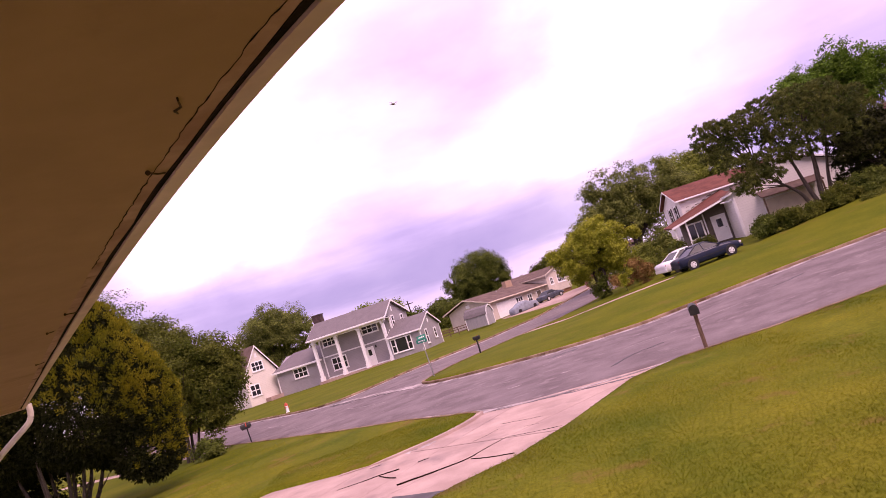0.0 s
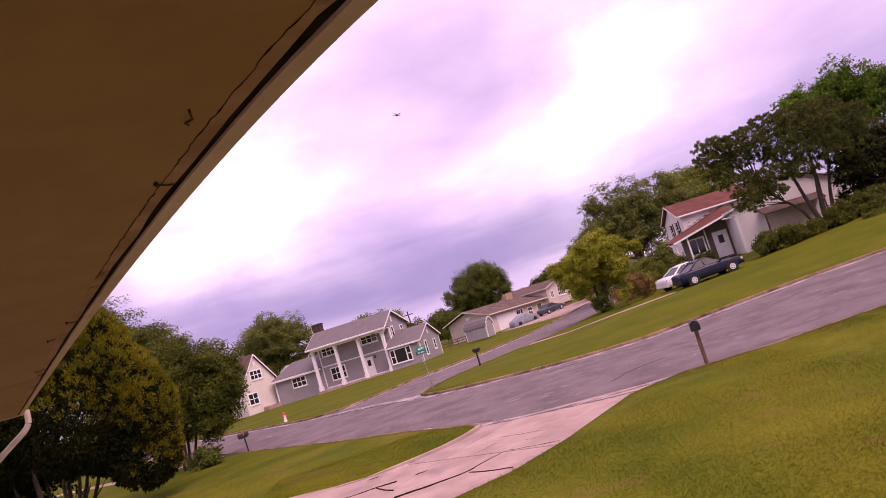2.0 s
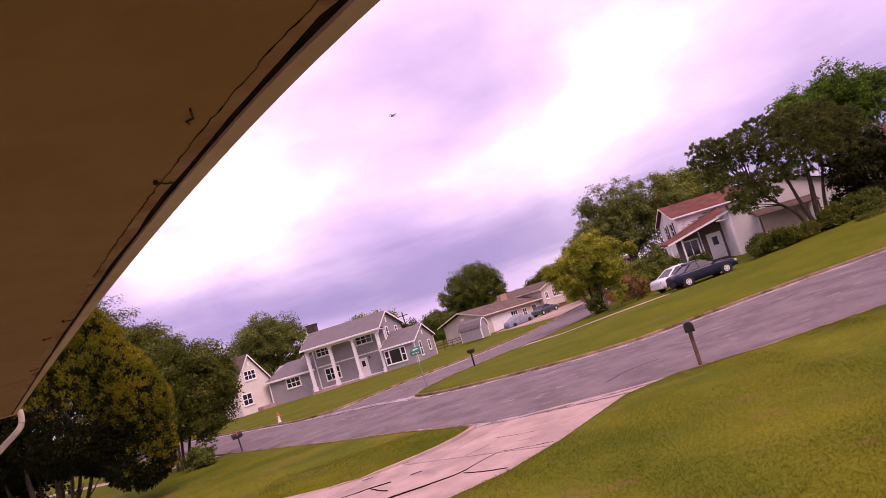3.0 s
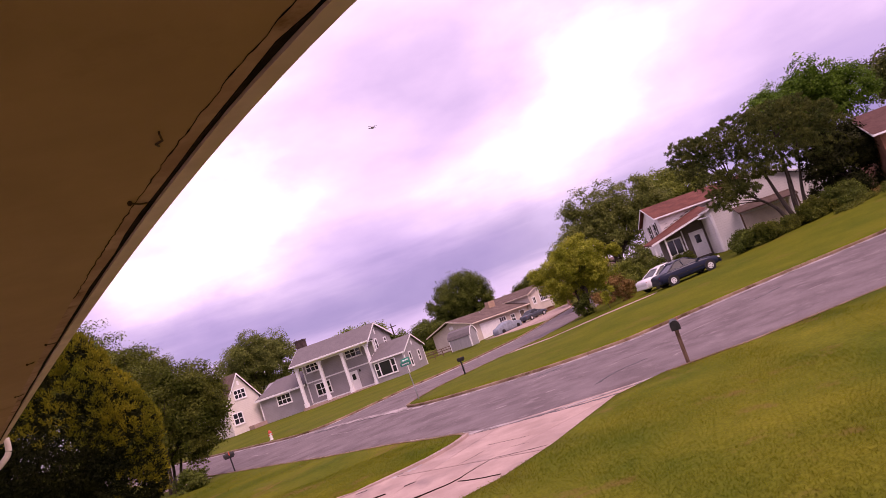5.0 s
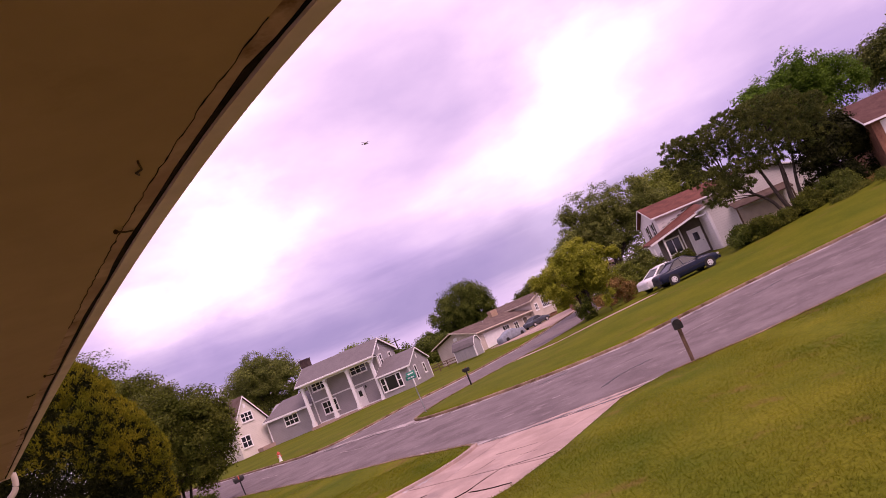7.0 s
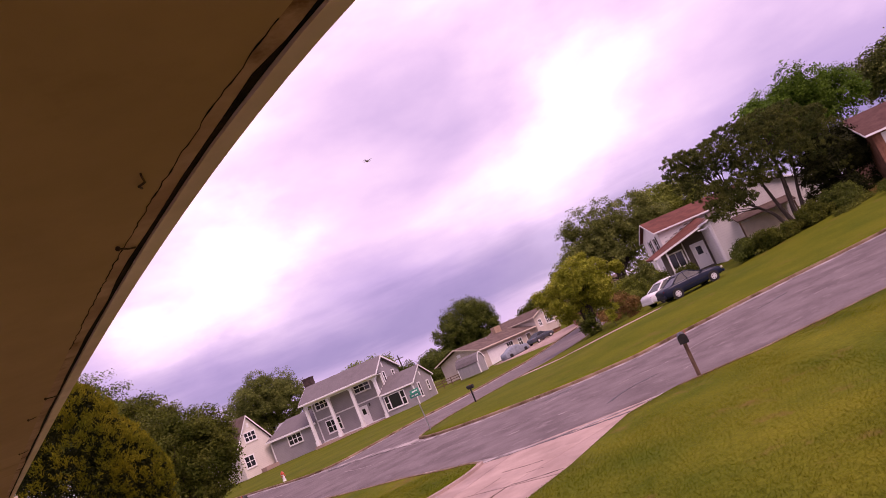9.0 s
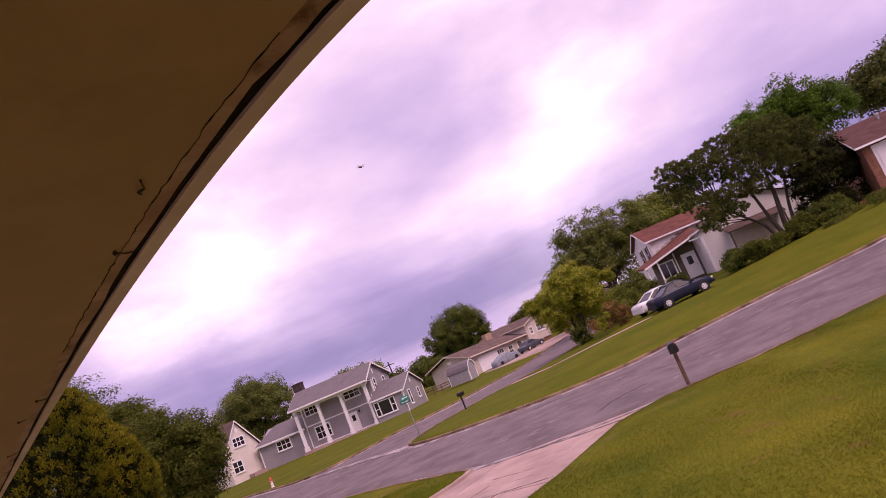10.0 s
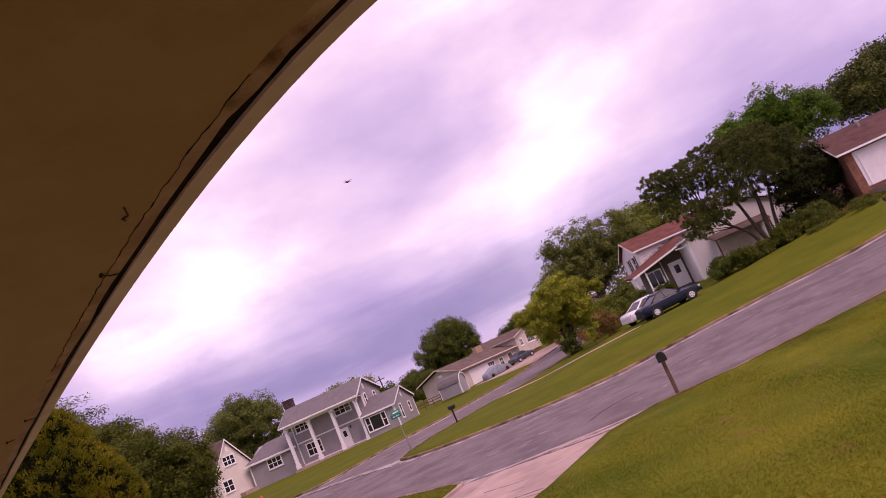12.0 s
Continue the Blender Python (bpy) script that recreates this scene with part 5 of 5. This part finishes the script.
def pine_east():
    """A wide spreading pine: leaning trunks, flat layered boughs of dark needles."""
    rng = np.random.default_rng(23)
    x, y = 27.2, 47.6
    t = thing("pine_tree", pose(x, y, ground_z(x, y) + 0.1), "wide dark pine with several leaning trunks", "tree")
    tops = []
    for dx, dz, r in ((-3.6, 4.2, 0.15), (-1.8, 6.0, 0.17), (0.4, 7.2, 0.2), (1.8, 6.4, 0.15), (-0.6, 5.2, 0.13)):
        top = Vector((dx, rng.uniform(-0.8, 0.8), dz))
        mid = Vector((dx * 0.45 + rng.uniform(-0.2, 0.2), top.y * 0.3, dz * 0.4))
        part("trunk", tube(bmesh.new(), spline([Vector((0.12 * dx, 0, -0.3)), mid.lerp(Vector((0.12 * dx, 0, 0)), 0.55) + Vector((rng.uniform(-0.2, 0.2), 0, 0)), mid, mid.lerp(top, 0.5) + Vector((rng.uniform(-0.35, 0.35), 0, rng.uniform(-0.2, 0.2))), top], 4), [r * (1.1 - 0.05 * i) for i in range(17)], 8), BARK, t)
        tops.append((mid, top))
    boughs = [(-6.2, 0, 7.6, 0.9, 0.9, 0.38), (-6.4, 0.2, 6.7, 0.9, 0.9, 0.34), (-6.0, 0.1, 5.7, 1.0, 0.9, 0.36), (-5.0, 0, 7.2, 1.1, 1.2, 0.45), (-4.8, 0.2, 6.2, 1.4, 1.3, 0.5), (-5.2, -0.4, 4.7, 1.2, 1.1, 0.4),
              (-3.6, 0, 7.5, 1.3, 1.3, 0.55), (-3.4, 0.3, 6.4, 1.6, 1.5, 0.6), (-4.6, -0.7, 3.7, 1.1, 1.1, 0.45), (-5.2, -0.9, 2.9, 0.8, 0.8, 0.35), (-3.0, -0.7, 4.5, 1.5, 1.3, 0.5), (-3.6, -1.0, 3.3, 0.9, 0.9, 0.35),
              (-1.9, 0.3, 7.9, 1.5, 1.5, 0.6), (-1.7, -0.4, 6.6, 1.8, 1.6, 0.65), (-1.3, -0.6, 5.4, 1.8, 1.6, 0.65), (-1.4, -1.0, 4.3, 1.4, 1.2, 0.45), (0.0, 0, 8.0, 1.6, 1.6, 0.6), (0.4, -0.5, 6.8, 2.0, 1.8, 0.75),
              (0.7, -0.8, 5.3, 1.8, 1.5, 0.65), (1.6, 0.2, 7.8, 1.7, 1.7, 0.65), (2.4, -0.2, 6.2, 1.8, 1.7, 0.75), (2.4, -0.9, 4.6, 1.6, 1.4, 0.6), (3.4, 0, 7.0, 1.6, 1.5, 0.6), (4.2, 0.1, 5.6, 1.6, 1.5, 0.65), (3.8, -0.6, 4.0, 1.4, 1.3, 0.6), (4.8, 0, 4.6, 1.2, 1.2, 0.5), (3.2, -1.0, 3.0, 1.1, 1.0, 0.45)]
    p, way = skin_points(rng, [(a, b, c, u, v, w * 0.95) for a, b, c, u, v, w in boughs], 4000, 0.95)
    p = p + rng.normal(size=p.shape) * np.array([0.14, 0.14, 0.12])
    up = way * 0.7 + np.array([0, 0, 0.55])
    up /= np.linalg.norm(up, axis=1)[:, None]
    quads("needles", spikes(rng, p, up, 40, 0.09, 0.19, 0.021, 0.6), NEEDLE, t)
    # older wood and needles inside the boughs
    p = np.concatenate([np.array(q[:3]) + rng.normal(size=(16, 3)) * np.array(q[3:]) * 0.38 for q in boughs])
    quads("inner_needles", spikes(rng, p, np.tile((0.0, 0.0, 1.0), (len(p), 1)), 26, 0.2, 0.24, 0.028, 1.2), NEEDLE, t)
    for bx, by, bz, *_ in boughs:
        m, p = tops[int(np.argmin([abs(q[1].x - bx) for q in tops]))]
        o = m.lerp(p, min(1.0, max(0.05, (bz - 0.6 - m.z) / (p.z - m.z))))
        for k in range(2):
            e = Vector((bx + rng.uniform(-0.7, 0.7), by + rng.uniform(-0.6, 0.6), bz - 0.1))
            part("limb", tube(bmesh.new(), spline([o, o.lerp(e, 0.45) + Vector((0, 0, rng.uniform(-0.25, 0.05))), e], 3), [0.055, 0.05, 0.042, 0.036, 0.03, 0.024, 0.015], 5, caps=False), BARK, t)


pine_east()
tree("tree", 38.0, 57.5, [(-0.6, 0, 9.6, 2.4, 3, 2.2), (-4.0, 0, 8.4, 2.2, 2.6, 1.8), (2.6, 0, 8.2, 2.4, 2.6, 2.4), (-1, 0, 7.0, 3.8, 2.6, 2.2), (-2.4, 0, 9.8, 1.5, 2, 1.4)], LEAF_FRESH, "bright green broad tree behind the pine", 1500, 38, 0.26, 0.11, 0.22, seed=24)
tree("tree", 58, 72, [(0, 0, 8.2, 3.6, 4, 3.6), (5, 0, 8.6, 4.5, 4, 4)], NEEDLE, "tall dark tree behind the brick house", 1200, 36, 0.4, 0.15, 0.3, seed=25)
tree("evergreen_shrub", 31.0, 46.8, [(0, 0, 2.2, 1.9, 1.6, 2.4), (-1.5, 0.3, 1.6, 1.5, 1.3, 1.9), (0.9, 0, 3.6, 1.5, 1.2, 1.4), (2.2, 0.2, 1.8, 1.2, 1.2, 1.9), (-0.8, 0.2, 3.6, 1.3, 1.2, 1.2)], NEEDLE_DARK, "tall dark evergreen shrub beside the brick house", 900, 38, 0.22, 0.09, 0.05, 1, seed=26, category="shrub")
for hx, hy, mat, hs in ((22.9, 46.0, LEAF_DARK, 31), (24.4, 45.4, LEAF_MID, 32), (26.8, 44.9, LEAF_MID, 33), (29.0, 44.4, LEAF_DARK, 34)):
    hr = random.Random(hs)
    lobes = [(hr.uniform(-1.5, 1.5), hr.uniform(-0.5, 0.6), hr.uniform(0.2, 0.8), hr.uniform(0.5, 0.9), 0.6, hr.uniform(0.4, 0.75)) for _ in range(9)]
    tree("shrub", hx, hy, lobes, mat, "ragged overgrown green shrubs along the house", 420, 40, 0.16, 0.065, 0.02, 0, seed=hs, category="shrub", flat=0.2)

tree("shrub", 14.6, 50.6, [(0, 0, 0.9, 1.3, 1.0, 0.9), (-1.4, 0.3, 0.6, 0.9, 0.8, 0.6)], LEAF_RED, "reddish-brown shrub beside the white car", 150, 34, 0.16, 0.07, 0.02, 0, seed=37, category="shrub")
tree("shrub", 18.2, 55.0, [(0, 0, 1.0, 1.2, 1.0, 1.1), (-2.2, 0.3, 1.2, 1.4, 1.0, 1.3)], LEAF_OLD, "olive green overgrown shrub", 200, 34, 0.18, 0.08, 0.02, 0, seed=38, category="shrub")

for wx, wy, ws in ((29.6, 40.6, 41), (31.4, 39.4, 42), (33.6, 40.2, 43), (30.6, 42.4, 44), (27.6, 42.0, 45), (28.4, 39.2, 46), (26.0, 41.2, 47), (32.6, 37.6, 48), (30.2, 37.4, 49), (35.2, 38.2, 50)):
    tree("weeds", wx, wy, [(0, 0, 0.18, 1.2, 0.9, 0.28), (0.9, 0.3, 0.16, 0.8, 0.7, 0.24)], LEAF_RED if ws % 4 == 0 else LEAF_MID, "patch of tall rough weeds on the bank", 110, 30, 0.12, 0.045, 0.02, 0, seed=ws, category="weeds", flat=0.1)


def far_woods():
    """A belt of distant trees that closes the view."""
    rng = np.random.default_rng(40)
    lobes = []
    for k in range(120):
        a = radians(-75 + 150 * k / 119 + rng.uniform(-0.5, 0.5))
        r = rng.uniform(215, 260)
        hgt = rng.uniform(4, 7.5)
        lobes.append((r * math.sin(a), r * math.cos(a), hgt * 0.5, rng.uniform(4, 8), 4, hgt * 0.8))
    quad, _ = leaf_cloud(rng, lobes, 3600, 20, 0.9, 0.40)
    ob = quads("far_woods", quad, LEAF_MID)
    tagged(ob, "distant belt of green trees", "woods", kind="stuff")


far_woods()

# ---- cars ----
def ring(x, hw, z0, z1, r=0.12):
    """A rounded cross-section of a car body at x."""
    pts = []
    for sx, sz, a0 in ((1, 1, 0), (-1, 1, 90), (-1, -1, 180), (1, -1, 270)):
        for k in range(3):
            a = radians(a0 + 45 * k)
            pts.append((x, sx * (hw - r) + r * math.cos(a), (z1 - r if sz > 0 else z0 + r) + r * math.sin(a)))
    return pts


def sedan(name, m, paint, label, length=4.6):
    c = thing(name, m, label, "car")
    k = length / 4.6
    body = [(-2.25, 0.62, 0.42, 0.72), (-2.2, 0.76, 0.32, 0.84), (-2.0, 0.83, 0.26, 0.91), (-1.4, 0.86, 0.23, 0.94), (-0.9, 0.87, 0.22, 0.94), (0.3, 0.87, 0.22, 0.93), (0.95, 0.86, 0.22, 0.92), (1.5, 0.84, 0.23, 0.87), (2.0, 0.78, 0.27, 0.77), (2.2, 0.66, 0.32, 0.66), (2.28, 0.55, 0.38, 0.56)]
    smooth(part("body", loft(bmesh.new(), [ring(x * k, w, a, b, 0.15 if b - a > 0.35 else 0.07) for x, w, a, b in body]), paint, c))
    # a greenhouse of dark glass under a painted roof, with pillars between
    glass = [(-1.52, 0.70, 0.88, 0.93), (-0.72, 0.56, 0.88, 1.34), (-0.3, 0.56, 0.88, 1.38), (0.06, 0.56, 0.88, 1.36), (0.92, 0.70, 0.84, 0.88)]
    part("glazing", loft(bmesh.new(), [[(x * k, 0.77, a), (x * k, w, b), (x * k, -w, b), (x * k, -0.77, a)] for x, w, a, b in glass]), CARGLASS, c, "dark window glass")
    top = [(-0.84, 0.50, 1.29, 1.33), (-0.70, 0.57, 1.32, 1.38), (-0.3, 0.58, 1.36, 1.42), (0.0, 0.57, 1.34, 1.40), (0.14, 0.50, 1.29, 1.33)]
    smooth(part("roof", loft(bmesh.new(), [[(x * k, w, a), (x * k, w - 0.02, a + 0.6 * (b - a)), (x * k, w - 0.12, b), (x * k, -w + 0.12, b), (x * k, -w + 0.02, a + 0.6 * (b - a)), (x * k, -w, a)] for x, w, a, b in top]), paint, c))
    for s in (1, -1):
        for (x0, y0, z0), (x1, y1, z1), r in (((0.92, 0.74, 0.87), (0.06, 0.57, 1.35), 0.03), ((-0.30, 0.79, 0.90), (-0.36, 0.575, 1.37), 0.03), ((-1.50, 0.74, 0.91), (-0.74, 0.57, 1.34), 0.05)):
            part("pillar", tube(bmesh.new(), [(x0 * k, s * y0, z0), (x1 * k, s * y1, z1)], r, 6), paint, c)
        part("window_trim", boxed(-1.3 * k, 0.85 * k, s * 0.80 - 0.02, s * 0.80 + 0.02, 0.915, 0.935), STEEL, c)
        part("door_seam", boxed(-0.36 * k, -0.345 * k, s * 0.868 - 0.008, s * 0.868 + 0.008, 0.32, 0.86), BLACK, c)
        part("mirror", boxed(0.62 * k, 0.8 * k, s * 0.92 - 0.07, s * 0.92 + 0.07, 0.92, 1.04, bevel=0.02), paint, c)
        part("rub_strip", boxed(-1.0 * k, 1.0 * k, s * 0.868 - 0.012, s * 0.868 + 0.012, 0.50, 0.55), BLACK, c)
        part("headlight", boxed(2.12 * k, 2.27 * k, s * 0.62 - 0.13, s * 0.62 + 0.13, 0.55, 0.68, bevel=0.02), CLEARLENS, c)
        part("tail_light", boxed(-2.21 * k, -2.1 * k, s * 0.62 - 0.13, s * 0.62 + 0.13, 0.62, 0.78, bevel=0.02), REDLENS, c)
    part("front_bumper", boxed(2.2 * k, 2.33 * k, -0.72, 0.72, 0.30, 0.48, bevel=0.03), paint, c)
    part("rear_bumper", boxed(-2.26 * k, -2.1 * k, -0.74, 0.74, 0.32, 0.52, bevel=0.03), paint, c)
    for x in (-1.38, 1.36):
        for s in (1, -1):
            w = new("wheel")
            w.parent = c
            w.matrix_local = pose(x * k, s * 0.80, 0.31)
            part("tyre", tube(bmesh.new(), [(0, -0.10, 0), (0, -0.08, 0), (0, 0.08, 0), (0, 0.10, 0)], [0.285, 0.31, 0.31, 0.285], 20), TYRE, w)
            part("rim", tube(bmesh.new(), [(0, s * 0.07, 0), (0, s * 0.112, 0)], [0.21, 0.19], 16), RIM, w)
            for q in range(5):
                a = math.tau * q / 5
                part("rim_hole", tube(bmesh.new(), [(0.12 * math.cos(a), s * 0.108, 0.12 * math.sin(a)), (0.12 * math.cos(a), s * 0.116, 0.12 * math.sin(a))], 0.032, 8), TYRE, w)
            part("wheel_arch", tube(bmesh.new(), [(0, s * 0.02, 0), (0, s * 0.088, 0)], [0.36, 0.36], 20), BLACK, w)
    return c


def on_ground(x, y, turn, lift=0.1, base=2.6):
    """A pose on the sloping ground, turned about z."""
    a = radians(turn)
    dx, dy = math.cos(a), math.sin(a)
    z0, z1 = ground_z(x - dx * base / 2, y - dy * base / 2), ground_z(x + dx * base / 2, y + dy * base / 2)
    return pose(x, y, (z0 + z1) / 2 + lift, 0, -math.degrees(math.atan2(z1 - z0, base)), turn)


sedan("sedan_car", on_ground(16.75, 44.0, 2), NAVY, "dark blue four-door sedan on the grass bank", 4.3)
sedan("sedan_car", on_ground(16.8, 47.3, 12), WHITECAR, "white sedan parked behind the dark blue car")
sedan("sedan_car", on_ground(15.2, 101.0, 38), GREYCAR, "blue-grey sedan on the ranch house's drive")


def covered_car():
    c = thing("covered_car", on_ground(10.6, 97.2, 30) @ Matrix.Scale(0.86, 4), "large car under a grey-blue fabric cover", "car")
    body = [(-2.5, 0.7, 0.0, 0.7), (-2.3, 0.9, 0.0, 0.98), (-1.5, 0.98, 0.0, 1.14), (-0.7, 1.0, 0.0, 1.5), (0.2, 1.0, 0.0, 1.56), (1.1, 0.98, 0.0, 1.18), (2.1, 0.95, 0.0, 1.02), (2.5, 0.8, 0.0, 0.8), (2.6, 0.6, 0.05, 0.5)]
    ob = part("cover", loft(bmesh.new(), [ring(x, w + 0.03 * math.sin(9 * x), a, b, 0.2) for x, w, a, b in body]), COVER, c)
    smooth(ob)
    for x in (-1.5, 1.6):
        part("tyre", tube(bmesh.new(), [(x, -1.04, 0.28), (x, -0.8, 0.28)], 0.3, 14), TYRE, c)


covered_car()


# ---- mailboxes, street sign, hydrant ----
def mailbox(x, y, turn, height, label, lean=0.0, post=POSTWOOD, r=0.045, size=1.0, skirt=False):
    b = thing("mailbox", pose(x, y, ground_z(x, y) + 0.1, lean, 0, turn), label, "mailbox", "street mailboxes")
    h = height - 0.28 * size
    part("post", boxed(-r, r, -r, r, -0.3, h, bevel=0.008), post, b)
    part("arm", boxed(-0.05, 0.05, -0.26 * size, 0.18 * size, h - 0.03, h + 0.02), post, b)
    w = 0.10 * size
    loop = [(-w, 0, 0), (w, 0, 0), (w, 0, 0.12 * size)] + [(w * math.cos(radians(a)), 0, 0.12 * size + w * math.sin(radians(a))) for a in range(20, 180, 20)] + [(-w, 0, 0.12 * size)]
    box_bm = prism(bmesh.new(), [(px, -0.27 * size, h + 0.021 + pz) for px, _, pz in loop], (0, 0.5 * size, 0))
    part("box", box_bm, BLACK, b)
    part("lid", prism(bmesh.new(), [(px * 1.06, -0.285 * size, h + 0.021 + pz * 1.03) for px, _, pz in loop], (0, 0.014, 0)), BLACK, b)
    part("flag", boxed(w + 0.002, w + 0.01, -0.05, 0.0, h + 0.1, h + 0.28 * size), HYDRED, b)
    return b


mailbox(6.18, 18.3, -17, 1.22, "black metal mailbox on a leaning wooden post", 1.5, POSTWOOD, 0.05, 1.15)
mailbox(-11.2, 36.0, -60, 1.0, "black mailbox on a thin dark post", 3, BLACK, 0.03)
mailbox(1.35, 42.7, 60, 1.1, "dark mailbox on a post by the side street", 0, BLACK, 0.04, 0.85)
mailbox(24.4, 32.0, 170, 1.15, "black mailbox on a post beside the kerb", 2, BLACK, 0.045)


def street_sign():
    s = thing("street_sign", pose(-1.5, 36.8, ground_z(-1.5, 36.8) + 0.1, 2, -2, 0), "green street name signs on a steel post", "street sign")
    part("post", tube(bmesh.new(), [(0, 0, -0.3), (0, 0, 2.35)], 0.03, 8), STEEL, s)
    for turn, z in ((48, 2.12), (-30, 1.93)):
        b = new("sign_blade")
        b.parent = s
        b.matrix_local = pose(0, 0, z, 0, 0, turn)
        part("plate", boxed(-0.33, 0.33, -0.036, -0.031, -0.10, 0.10), SIGNGREEN, b)
        for x0, x1 in ((-0.21, -0.04), (0.0, 0.12), (0.15, 0.21)):
            part("lettering_bar", boxed(x0, x1, -0.041, -0.037, -0.035, 0.035), SIGNWHITE, b)
    part("cap", boxed(-0.03, 0.03, -0.03, 0.03, 2.351, 2.4), STEEL, s)


street_sign()


def hydrant():
    s = thing("fire_hydrant", pose(-12.6, 50.2, ground_z(-12.6, 50.2) + 0.1) @ Matrix.Scale(0.85, 4), "white fire hydrant with a red top", "fire hydrant")
    part("barrel", tube(bmesh.new(), [(0, 0, -0.1), (0, 0, 0.05), (0, 0, 0.06), (0, 0, 0.55)], [0.17, 0.17, 0.12, 0.12], 12), WHITE, s)
    part("bonnet", tube(bmesh.new(), [(0, 0, 0.551), (0, 0, 0.6), (0, 0, 0.72), (0, 0, 0.82)], [0.17, 0.17, 0.12, 0.04], 12), HYDRED, s)
    for a in (0, 120, 240):
        d = Vector((math.cos(radians(a)), math.sin(radians(a)), 0))
        part("nozzle", tube(bmesh.new(), [d * 0.1 + Vector((0, 0, 0.42)), d * 0.2 + Vector((0, 0, 0.42))], 0.06, 8), HYDRED, s)


hydrant()


def utility_pole():
    s = thing("utility_pole", pose(-5.6, 128, -0.2), "dark wooden utility pole behind the grey house", "utility pole")
    part("pole", tube(bmesh.new(), [(0, 0, -0.5), (-0.3, 0, 7.6)], [0.16, 0.11], 8), BARK, s)
    part("crossarm", boxed(-1.0, 0.6, -0.06, 0.06, 6.9, 7.05), BARK, s)


utility_pole()


def drone():
    s = thing("drone", pose(0.7, 34, 2.84 + 34 * 0.315, 0, 8, 10), "tiny pale quadcopter drone in the sky", "drone")
    part("hull", boxed(-0.07, 0.07, -0.1, 0.1, -0.03, 0.03, bevel=0.02), DRONEGREY, s)
    for a in (45, 135, 225, 315):
        d = Vector((math.cos(radians(a)), math.sin(radians(a)), 0))
        part("arm", tube(bmesh.new(), [d * 0.05, d * 0.2 + Vector((0, 0, 0.02))], 0.012, 6), BLACK, s)
        part("rotor", boxed(d.x * 0.2 - 0.07, d.x * 0.2 + 0.07, d.y * 0.2 - 0.01, d.y * 0.2 + 0.01, 0.03, 0.036), BLACK, s)


drone()


# ---- grass blades on the nearest lawns ----
def blades():
    rng = np.random.default_rng(50)
    n = 260000
    y = 5.5 + 16 * rng.random(n) ** 1.3
    x = -6 + 22 * rng.random(n)
    x2, y2 = -14 + 14.5 * rng.random(50000), 17.5 + 17 * rng.random(50000)
    p = np.c_[np.r_[x, x2], np.r_[y, y2]]
    ok = ~inside(street, p) & ~inside(drive, p)
    # none under the house
    ok &= (p @ np.array([math.cos(HEAD), math.sin(HEAD)])) > -0.2
    p = p[ok]
    n = len(p)
    z = np.array([ground_z(*q) for q in p]) + 0.10
    a = rng.uniform(0, math.tau, n)
    h = rng.uniform(0.018, 0.042, n)
    w = rng.uniform(0.003, 0.008, n)
    base = np.c_[p, z]
    side = np.c_[np.cos(a), np.sin(a), np.zeros(n)] * w[:, None]
    lean = np.c_[rng.normal(size=n) * 0.035, rng.normal(size=n) * 0.035, h]
    v = np.stack([base - side, base + side, base + side * 0.5 + lean, base - side * 0.5 + lean], 1)
    tagged(quads("grass", v, BLADE), "short yellow-green lawn grass blades", "grass", kind="stuff")


blades()
